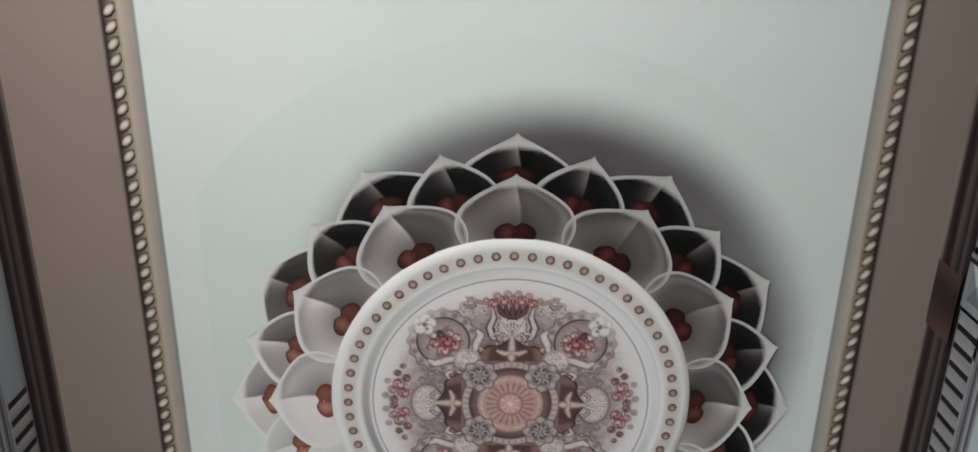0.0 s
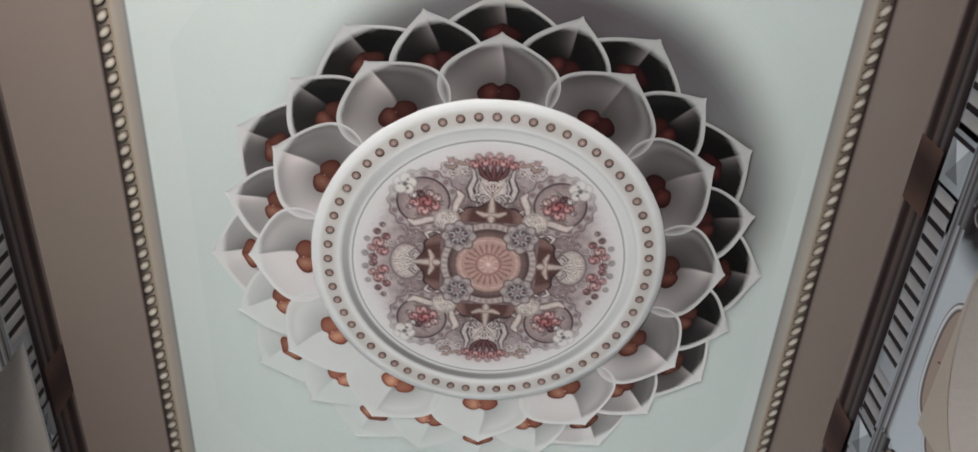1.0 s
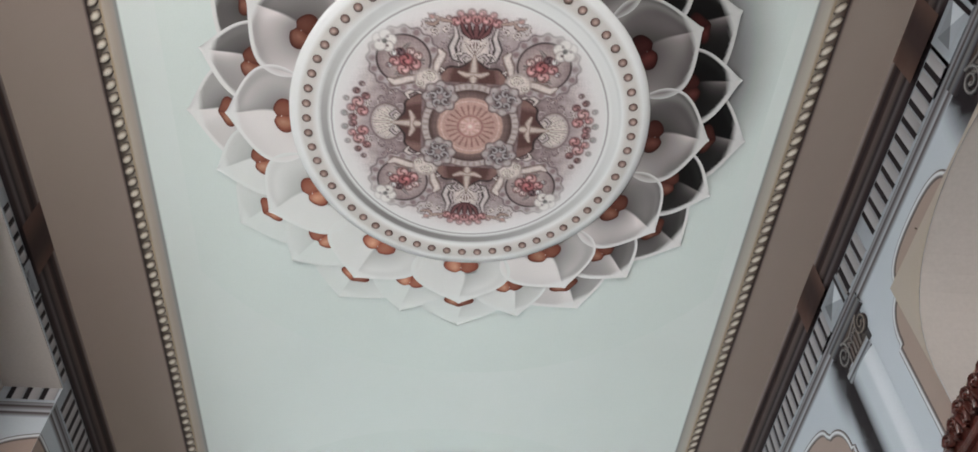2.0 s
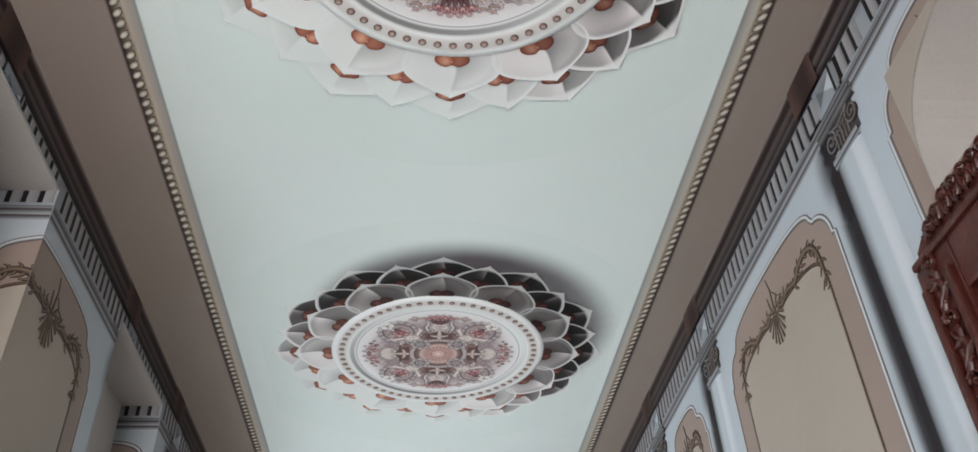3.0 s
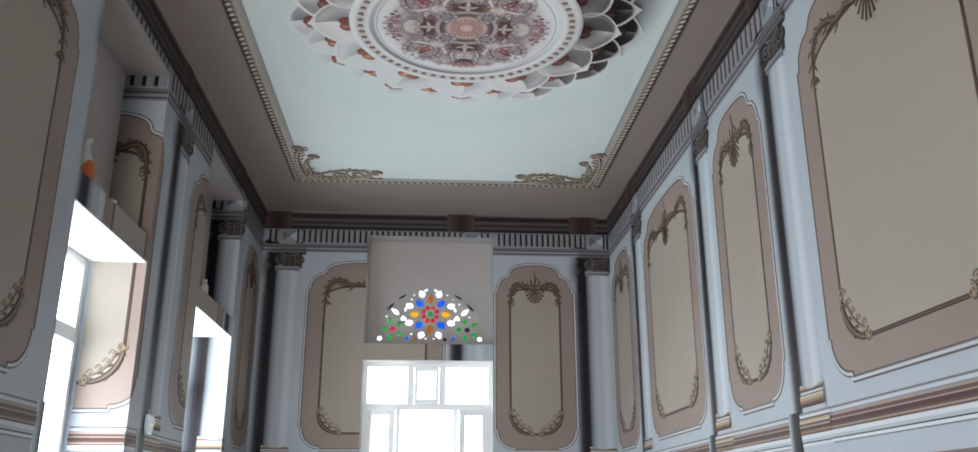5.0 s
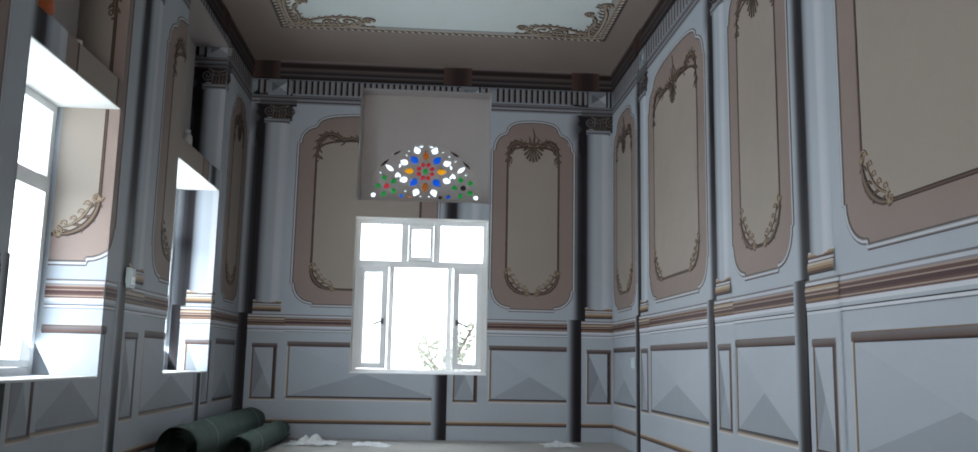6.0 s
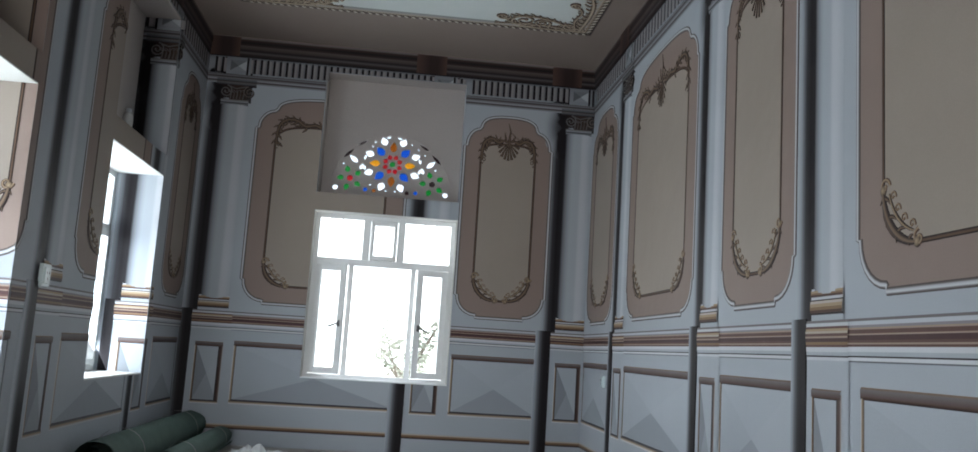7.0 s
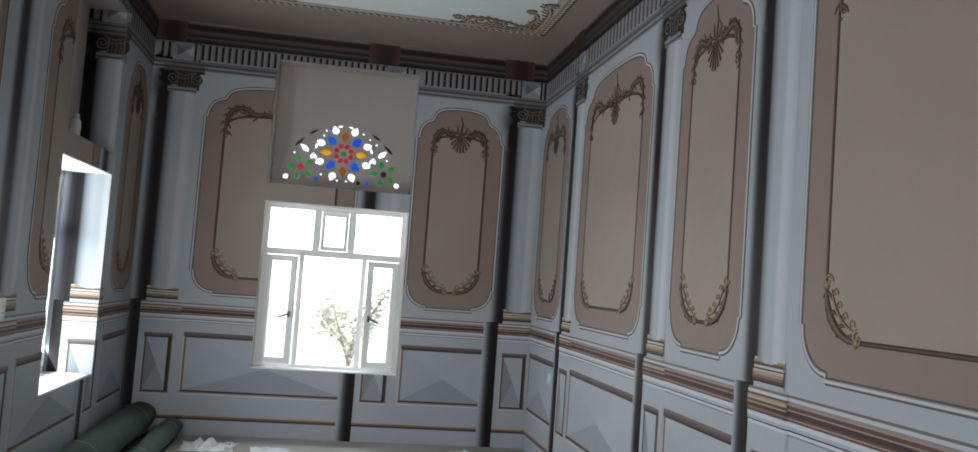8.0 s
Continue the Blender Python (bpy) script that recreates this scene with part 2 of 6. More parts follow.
NICHE_Z, NICHE_TOP = 2.64, 3.27
wall_right = holed_wall("wall_east", [-YF, -DOOR[1], -DOOR[0], -(YN - 0.3)], [0, 2.30, NICHE_Z, NICHE_TOP, ZC],
                        lambda s, z: DOOR[0] < -s < DOOR[1] and (z < 2.30 or NICHE_Z < z < NICHE_TOP), on_right,
                        "long wall in printed wallpaper of panels and columns")
# Unseen wall; its opening is added to let the fill lamp in
wall_near = holed_wall("wall_south", [XL - THICK, -1.8, -0.1, XR + THICK], [0, SILL, HEAD, ZC], lambda s, z: -1.8 < s < -0.1 and SILL < z < HEAD,
                       lambda s, z, w: (s, YN + w * FLAT, z), "plain pale unseen end wall with an opening added for the fill lamp")
floor = tagged(part("floor", box_bm((XL - THICK, YN - 0.3, -0.2), (XR + THICK, YF + THICK, 0)), CONCRETE), "dusty bare floor", "floor", kind="structure")

# Patches on to which the prints are folded
FULL_RIGHT = [(-YF, -DOOR[1], 0, ZC, on_right), (-DOOR[1], 3.0, 2.30, NICHE_Z, on_right), (-DOOR[1], -DOOR[0], NICHE_TOP, ZC, on_right), (-DOOR[0], 3.0, 0, ZC, on_right)]
FULL_FAR = [(XL, FAR_BAY[0], 0, ZC, on_far), (FAR_BAY[1], XR, 0, ZC, on_far), (FAR_BAY[0], FAR_BAY[1], 0, SILL, on_far),
            (FAR_BAY[0], FAR_BAY[1], HEAD - 0.02, LEDGE - 0.01, on_far), (FAR_BAY[0], FAR_BAY[1], SOFFIT, ZC, on_far)]
FULL_LEFT = []
for (a, b), c in zip([(None, YN)] + LEFT_BAYS, [bay[0] for bay in LEFT_BAYS] + [YF]):
    FULL_LEFT.append((b, c, 0, ZC, on_left))
for a, b in LEFT_BAYS:
    FULL_LEFT += [(a, b, 0, SILL, on_left), (a, b, HEAD, LEDGE, on_left), (a, b, SOFFIT, ZC, on_left)]

    def round_the_corner(s, z, w, b=b):
        return (XL - (b - s), b - w * FLAT, z)

    FULL_LEFT += [(b - 0.34, b, SILL, HEAD, round_the_corner), (b - 0.34, b, LEDGE, SOFFIT, round_the_corner)]


def arc(cx, cz, rx, rz, a0, a1, n):
    return [(cx + rx * math.cos(radians(a0 + (a1 - a0) * i / n)), cz + rz * math.sin(radians(a0 + (a1 - a0) * i / n))) for i in range(n + 1)]


def panel_outline(s0, s1, z0, z1, inset=0.0):
    """Closed outline of a shaped panel: notched round feet, stepped shoulders and an arched head."""
    c, h = (s0 + s1) / 2, (s1 - s0) / 2 - inset
    z0, z1 = z0 + inset, z1 - inset
    k = min(0.19, h * 0.42)
    zs = z1 - 0.32
    right = [(h - k - 0.02, z0), (h - k - 0.02, z0 + 0.025)]
    right += arc(h - k - 0.02, z0 + 0.025 + k, k, k, -90, 0, 7)
    right += [(h, z0 + 0.03 + k), (h, zs), (h - 0.025, zs + 0.01)]
    lobe = min(0.16, h * 0.3)
    right += arc(h - 0.025 - lobe, zs + 0.015, lobe, 0.165, 0, 84, 8)
    top = h - 0.03 - lobe
    for i in range(15):
        a = radians(6 + 84 * i / 14)
        right.append((top * math.cos(a) ** 0.8, zs + 0.17 + (z1 - zs - 0.17) * math.sin(a) ** 0.62))
    pts = [(c + x, z) for x, z in right] + [(c - x, z) for x, z in reversed(right[:-1])]
    return pts


def field_outline(s0, s1, z0, z1, round_foot):
    c, h = (s0 + s1) / 2, (s1 - s0) / 2
    foot = min(0.24, h * 0.9) if round_foot else min(0.2, h * 0.5)
    zs = z1 - 0.33
    right = [(h - foot, z0)] + arc(h - foot, z0 + foot * 0.8, foot, foot * 0.8, -90, 0, 6) + [(h, zs)]
    for i in range(13):
        a = radians(90 * i / 12)
        right.append((h * math.cos(a) ** 0.5, zs + 0.17 * math.sin(a) ** 0.8))
    return [(c + x, z) for x, z in right] + [(c - x, z) for x, z in reversed(right[:-1])]


def taper(full):
    return lambda f: full * (0.35 + 0.65 * math.sin(math.pi * (0.12 + 0.82 * f)))


def curl(sh, s, z, r, start, turn, wide, dark=BROWN, light=GILT, high=0.016, n=16):
    """A volute that closes on (s, z)."""
    pts = []
    for i in range(n + 1):
        f = i / n
        a = radians(start + turn * f)
        q = r * (1 - 0.82 * f)
        pts.append((s + q * math.cos(a), z + q * math.sin(a)))
    sh.ridge(pts, lambda f: wide * (1 - 0.5 * f), high, dark, light)
    sh.dome(*pts[-1], wide * 0.55, high, dark, light, segments=8)


def leaf_spray(sh, path, size, side, dark=BROWN, light=GILT, every=2, high=0.014):
    """Small curved leaves along a path, on one side of it."""
    for i in range(1, len(path) - 1, every):
        (ax, az), (bx, bz) = path[i - 1], path[i + 1]
        d = math.hypot(bx - ax, bz - az) or 1
        tx, tz = (bx - ax) / d, (bz - az) / d
        nx, nz = -tz * side, tx * side
        x, z = path[i]
        q = size * (0.7 + 0.5 * ((i * 37) % 10) / 10)
        sh.ridge([(x, z), (x + nx * q * 0.5 + tx * q * 0.25, z + nz * q * 0.5 + tz * q * 0.25), (x + nx * q * 0.8 + tx * q * 0.7, z + nz * q * 0.8 + tz * q * 0.7)],
                 lambda f: size * 0.5 * (1 - 0.7 * f), high, dark, light)


def corner_scroll(sh, s, z, ds, dz, size):
    """A leafy C-scroll round an inner corner; ds, dz point to the corner."""
    path = [(s - ds * size * (1 - math.cos(a)), z - dz * size * (1 - math.sin(a))) for a in (radians(90 * i / 12) for i in range(13))]
    sh.ridge(path, taper(0.042), 0.018, LINE, blend(GILT, BROWN, 0.62))
    leaf_spray(sh, path, size * 0.24, 1 if ds * dz > 0 else -1, LINE, blend(GILT, BROWN, 0.68), every=3)
    leaf_spray(sh, path, size * 0.14, -1 if ds * dz > 0 else 1, LINE, blend(GILT, BROWN, 0.68), every=3)
    inner = [(s - ds * (0.035 + size * (1 - math.cos(a))), z - dz * (0.035 + size * (1 - math.sin(a)))) for a in (radians(14 + 62 * i / 8) for i in range(9))]
    sh.ridge(inner, taper(0.020), 0.016, LINE, GILT)
    for q in inner[1:8:2]:
        curl(sh, q[0] - ds * 0.016, q[1] - dz * 0.016, size * 0.10, 200 if ds > 0 else -20, 340 * ds * dz, 0.011)
    for q, tilt in ((path[0], 0), (path[-1], 90)):
        curl(sh, q[0] - ds * 0.012, q[1] - dz * 0.012, size * 0.16, tilt, 380 * ds * dz, 0.02)
        sh.dome(*q, size * 0.11, 0.012, LINE, GILT, low=0.0075, segments=8)


def crest(sh, c, z, size, reach, wide):
    """A ribbed shell with a flame above it and leafy S-scroll arms that turn down at the field's corners."""
    deep, gold = blend(LINE, (0.02, 0.014, 0.012), 0.65), blend(GILT, BROWN, 0.68)
    for i in range(9):
        a = radians(-90 + (i - 4) * 20)
        sh.ridge([(c + 0.012 * math.cos(a), z + 0.035 + 0.012 * math.sin(a)), (c + size * 0.42 * math.cos(a), z + 0.015 + size * 0.60 * math.sin(a))],
                 lambda f: 0.008 + 0.018 * f, 0.018, deep, gold)
    sh.ridge([(c - size * 0.42, z + 0.04), (c - size * 0.2, z + 0.06), (c, z + 0.045), (c + size * 0.2, z + 0.06), (c + size * 0.42, z + 0.04)], taper(0.026), 0.02, deep, gold)
    for dx, h in ((0, 1.0), (-0.26, 0.55), (0.26, 0.55), (-0.55, 0.32), (0.55, 0.32)):
        sh.ridge([(c + dx * size * 0.4, z + 0.05), (c + dx * size * 0.75 + 0.012, z + 0.04 + h * size * 0.45), (c + dx * size * 0.5 - 0.010, z + 0.03 + h * size * 0.8)],
                 lambda f: 0.026 * (1 - 0.75 * f), 0.018, deep, gold)
    for side in (-1, 1):
        k = [(0.06, 0.045), (0.20 * reach, 0.02), (0.34 * reach, 0.045), (0.52 * reach, 0.03), (0.66 * reach, 0.075)] if wide else [(0.06, 0.05), (0.42 * reach, 0.035)]
        corner = 0.15 if wide else 0.13
        k += [(reach - corner * 0.62, 0.085 if wide else 0.07), (reach - corner * 0.12, 0.035), (reach + 0.010, -corner * 0.5), (reach + 0.004, -corner * 1.25)]
        path = []
        for i in range(len(k) - 1):
            p0, p1, p2, p3 = k[max(0, i - 1)], k[i], k[i + 1], k[min(len(k) - 1, i + 2)]
            for j in range(5):
                t = j / 5
                x, y = (0.5 * (2 * b + (d - a) * t + (2 * a - 5 * b + 4 * d - e) * t * t + (3 * b - a - 3 * d + e) * t ** 3) for a, b, d, e in zip(p0, p1, p2, p3))
                path.append((c + side * x, z + y))
        sh.ridge(path, taper(0.044), 0.018, deep, gold)
        leaf_spray(sh, path, 0.055, side, deep, gold, every=3)
        leaf_spray(sh, path[len(path) // 3:], 0.068, -side, deep, gold, every=3)
        for q, r, a in ((path[-1], 0.036, -90), (path[-11], 0.044, 90), (path[len(path) // 2 - 2], 0.036, 0)):
            curl(sh, q[0] - side * 0.012, q[1], r, a, side * 430, 0.013, deep, gold)


def wall_panel(wall, patches, s0, s1, z0=1.32, z1=3.33, round_foot=False):
    c, h = (s0 + s1) / 2, (s1 - s0) / 2
    out = panel_outline(s0, s1, z0, z1)
    sh = Sheet()
    sh.fan((c, (z0 + z1) / 2), out, 0.003, BAND)
    boards = emit(sh, "wall_panel", wall, patches, label="taupe printed wall panel with a pale outline")
    if not boards:
        return
    gap = 0.19 if h > 0.6 else 0.165
    fo = field_outline(s0 + gap, s1 - gap, z0 + 0.17, z1 - 0.12, round_foot)
    base = wall

    def put(sheet, name, label="", smooth=False):
        emit(sheet, name, base, patches, label=label, smooth=smooth)

    sh = Sheet()
    sh.fan((c, (z0 + z1) / 2), fo, 0.006, FIELD)
    put(sh, "panel_field", "beige-grey printed field of a wall panel")
    sh = Sheet()
    sh.ridge(out, 0.034, 0.014, blend(LINE, BAND, 0.25), blend(PALE, WALL, 0.35), low=0.004, closed=True)
    put(sh, "panel_moulding", "thin white moulding with a dark edge")
    sh = Sheet()
    sh.ridge(fo, 0.021, 0.011, blend(LINE, (0.02, 0.014, 0.012), 0.4), blend(GOLD, BROWN, 0.7), low=0.0065, closed=True)
    put(sh, "field_moulding", "thin gold-brown moulding")
    sh = Sheet()
    size = 0.28 if h > 0.5 else 0.26
    crest(sh, c, z1 - 0.30, size, h - gap - 0.02, h > 0.6)
    put(sh, "crest_ornament", "gilt shell crest with leafy scrolls", True)
    for side in (-1, 1):
        sh = Sheet()
        corner_scroll(sh, c + side * (h - gap), z0 + 0.17, side, -1, min(0.22, (h - gap) * 0.85))
        put(sh, "corner_scroll", "gilt leafy corner scroll", True)


def banded(bands, w0=0.003):
    """Crisp printed bands: (top, out, ink) from the top down, each in one tone to the next one's top."""
    rows = [(bands[0][0], w0, bands[0][2])]
    for (z, w, ink), below in zip(bands, bands[1:]):
        rows += [(z - 0.0005, w, ink), (below[0] + 0.0005, w, ink)]
    return rows + [(bands[-1][0], w0, bands[-1][2])]


RUST, WINE, TAN = (0.115, 0.062, 0.052), (0.070, 0.036, 0.036), (0.33, 0.25, 0.20)

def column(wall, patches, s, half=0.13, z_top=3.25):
    """A printed column: airbrushed shade in its dark side, rounded pale shaft, gilt base, leafy capital and panelled
    plinth.
    """
    # Stripes and shaft carry the column's round shading in their ink
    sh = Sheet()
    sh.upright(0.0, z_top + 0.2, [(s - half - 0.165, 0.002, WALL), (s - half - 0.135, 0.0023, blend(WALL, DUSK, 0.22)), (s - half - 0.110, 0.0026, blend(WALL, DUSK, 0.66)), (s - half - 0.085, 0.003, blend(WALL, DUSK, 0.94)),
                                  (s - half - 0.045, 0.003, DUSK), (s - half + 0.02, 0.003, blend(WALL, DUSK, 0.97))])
    emit(sh, "shade_stripe", wall, patches, label="soft dark airbrushed shade beside a column")
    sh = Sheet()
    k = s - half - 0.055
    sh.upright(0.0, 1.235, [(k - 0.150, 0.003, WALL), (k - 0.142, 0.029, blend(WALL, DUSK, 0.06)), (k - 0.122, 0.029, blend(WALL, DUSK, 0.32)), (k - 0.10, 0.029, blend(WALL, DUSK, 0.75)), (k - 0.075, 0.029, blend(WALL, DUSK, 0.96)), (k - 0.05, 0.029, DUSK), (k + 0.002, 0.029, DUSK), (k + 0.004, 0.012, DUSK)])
    emit(sh, "shade_stripe", wall, patches, label="soft dark airbrushed shade beside a plinth")
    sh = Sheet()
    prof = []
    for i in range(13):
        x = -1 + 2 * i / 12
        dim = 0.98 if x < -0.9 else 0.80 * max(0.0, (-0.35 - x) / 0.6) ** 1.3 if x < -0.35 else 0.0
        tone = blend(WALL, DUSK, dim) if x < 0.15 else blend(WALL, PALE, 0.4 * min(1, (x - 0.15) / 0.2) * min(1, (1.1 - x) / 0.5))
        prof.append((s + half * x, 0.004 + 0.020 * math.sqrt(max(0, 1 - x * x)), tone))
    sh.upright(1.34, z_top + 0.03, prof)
    emit(sh, "column_shaft", wall, patches, label="pale blue-grey printed column shaft with its shading in the ink", smooth=True)
    # base rings
    sh = Sheet()
    k = half + 0.012
    sh.level(s - k, s + k, banded([(1.365, 0.012, blend(WALL, PALE, 0.5)), (1.356, 0.020, GILT), (1.346, 0.023, GOLD), (1.338, 0.023, BROWN), (1.328, 0.016, blend(WALL, PALE, 0.4)), (1.316, 0.018, LINE), (1.310, 0.028, blend(GILT, PALE, 0.35)), (1.298, 0.032, GILT),
                                   (1.284, 0.034, GOLD), (1.270, 0.032, BROWN), (1.258, 0.024, LINE), (1.250, 0.012, WALL), (1.222, 0.010, LINE), (1.218, 0.003, WALL)]))
    emit(sh, "column_base", wall, patches, label="gilt and white ringed column base")
    # plinth
    k = half + 0.055
    sh = Sheet()
    sh.level(s - k, s + k, banded([(1.225, 0.022, blend(BROWN, WALL, 0.3)), (1.213, 0.024, blend(WALL, PALE, 0.5)), (1.198, 0.027, RUST), (1.188, 0.028, GILT), (1.178, 0.030, blend(GILT, PALE, 0.25)), (1.168, 0.030, RUST), (1.156, 0.030, TAN), (1.148, 0.029, WINE), (1.132, 0.027, GOLD),
                                   (1.120, 0.025, RUST), (1.110, 0.022, blend(WALL, PALE, 0.6)), (1.090, 0.018, WALL), (1.074, 0.015, LINE), (1.068, 0.014, blend(WALL, PALE, 0.6)), (1.054, 0.012, WALL), (0.190, 0.018, blend(GILT, PALE, 0.3)), (0.178, 0.020, GOLD), (0.162, 0.018, BROWN),
                                   (0.150, 0.013, LINE), (0.144, 0.012, WALL), (0.0, 0.012, WALL)]))
    emit(sh, "plinth", wall, patches, label="pale plinth with gilt ledge")
    point_panel(wall, patches, s - half * 0.82, s + half * 0.82, 0.40, 0.89, 0.015, True)
    capital(wall, patches, s, half, z_top)


def capital(wall, patches, s, half, z_top):
    sh = Sheet()
    k = half + 0.02
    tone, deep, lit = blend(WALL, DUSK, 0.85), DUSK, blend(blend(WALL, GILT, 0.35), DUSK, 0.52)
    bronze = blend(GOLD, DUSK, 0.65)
    # bell, shade painted into its left side
    sh.grid([[(s - k, z, 0.006, deep), (s - k * 0.3, z, 0.024, blend(deep, BROWN, 0.5)), (s + k * 0.4, z, 0.03, blend(bronze, deep, 0.4)), (s + k, z, 0.006, blend(tone, deep, 0.4))] for z in (z_top - 0.01, z_top + 0.17)])
    # abacus
    sh.level(s - k - 0.04, s + k + 0.04, [(z_top + 0.225, 0.01, LINE), (z_top + 0.22, 0.045, blend(WALL, DUSK, 0.6)), (z_top + 0.205, 0.05, blend(WALL, DUSK, 0.75)), (z_top + 0.195, 0.046, LINE), (z_top + 0.185, 0.044, blend(lit, DUSK, 0.3)), (z_top + 0.172, 0.04, blend(WALL, DUSK, 0.8)),
                                              (z_top + 0.16, 0.03, LINE), (z_top + 0.15, 0.006, deep)])
    # volutes: pale spiral at the left, bronze one opposite
    curl(sh, s - k * 0.62, z_top + 0.095, 0.062, 80, -620, 0.026, deep, lit, 0.046, 24)
    curl(sh, s + k * 0.86, z_top + 0.095, 0.058, 100, 600, 0.024, deep, blend(lit, GOLD, 0.35), 0.046, 24)
    sh.ridge([(s - k * 0.5, z_top + 0.15), (s, z_top + 0.125), (s + k * 0.7, z_top + 0.152)], 0.026, 0.046, deep, blend(lit, BROWN, 0.25))
    for i in range(5):
        x = s - k * 0.34 + i * k * 0.2
        sh.ridge([(x, z_top + 0.02), (x + 0.008, z_top + 0.07), (x + (i - 2) * 0.006, z_top + 0.115)], lambda f: 0.036 * (1 - 0.5 * f), 0.042, deep, blend(lit, BROWN, 0.35 + 0.25 * (i % 2)))
        curl(sh, x + 0.004, z_top + 0.10, 0.018, 180, -300 if i > 2 else 300, 0.011, deep, blend(lit, BROWN, 0.2), 0.05, 8)
    # necking
    sh.level(s - k * 0.9, s + k * 0.85, [(z_top + 0.02, 0.006, LINE), (z_top + 0.012, 0.036, lit), (z_top - 0.008, 0.036, blend(WALL, DUSK, 0.3)), (z_top - 0.016, 0.03, LINE), (z_top - 0.03, 0.028, blend(WALL, DUSK, 0.4)), (z_top - 0.04, 0.01, LINE)])
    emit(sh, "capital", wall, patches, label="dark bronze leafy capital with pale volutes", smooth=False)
    # soft shade painted in ink beside the capital
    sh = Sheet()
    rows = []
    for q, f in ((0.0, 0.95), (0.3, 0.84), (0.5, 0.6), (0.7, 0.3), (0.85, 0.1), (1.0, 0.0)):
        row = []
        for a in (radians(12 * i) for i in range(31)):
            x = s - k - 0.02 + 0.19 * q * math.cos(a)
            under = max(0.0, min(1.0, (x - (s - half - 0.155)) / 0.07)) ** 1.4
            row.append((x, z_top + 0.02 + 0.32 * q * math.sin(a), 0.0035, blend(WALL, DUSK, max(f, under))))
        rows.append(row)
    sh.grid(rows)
    emit(sh, "shade_patch", wall, patches, label="soft dark airbrushed shade beside a capital")
    # airbrushed shade painted over the cornice's break above the column
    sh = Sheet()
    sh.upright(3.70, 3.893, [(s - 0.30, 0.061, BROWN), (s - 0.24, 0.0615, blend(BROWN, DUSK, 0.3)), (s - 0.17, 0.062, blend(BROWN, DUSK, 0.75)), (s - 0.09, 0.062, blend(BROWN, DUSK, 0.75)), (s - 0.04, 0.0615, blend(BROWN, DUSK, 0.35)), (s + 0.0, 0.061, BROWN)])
    emit(sh, "shade_patch", wall, patches, label="soft dark airbrushed shade at a break in the cornice")
    # block above it in the frieze
    sh = Sheet()
    b = 0.115
    z0, z1 = 3.52, 3.69
    sh.level(s - b, s + b, [(z1, 0.004, LINE), (z1, 0.03, blend(WALL, DUSK, 0.5)), (z0, 0.03, blend(WALL, DUSK, 0.3)), (z0, 0.004, LINE)])
    q0, q1, p0, p1 = s - b * .66, s + b * .66, z0 + 0.035, z1 - 0.03
    # Each facet's ink holds painted light or shade for its direction
    for (a0, b0), (a1, b1), ink in (((q0, p0), (q1, p0), blend(WALL, DUSK, 0.3)), ((q1, p0), (q1, p1), blend(WALL, PALE, 0.2)), ((q1, p1), (q0, p1), blend(WALL, DUSK, 0.55)), ((q0, p1), (q0, p0), blend(WALL, DUSK, 0.7))):
        sh.f.append((sh.point(a0, b0, 0.034, ink), sh.point(a1, b1, 0.0341, ink), sh.point(s + 1e-4 * a0, (z0 + z1) / 2 + 1e-4 * b0, 0.042, ink)))
    sh.upright(z0, z1, [(q1 + 0.002, 0.036, DUSK), (q1 + 0.022, 0.036, DUSK)])
    for x in (s - b - 0.02, s + b + 0.005):
        sh.upright(z0, z1, [(x, 0.012, DUSK), (x + 0.02, 0.012, DUSK)])
    emit(sh, "frieze_block", wall, patches, label="square frieze block with a faceted face shaded in print")


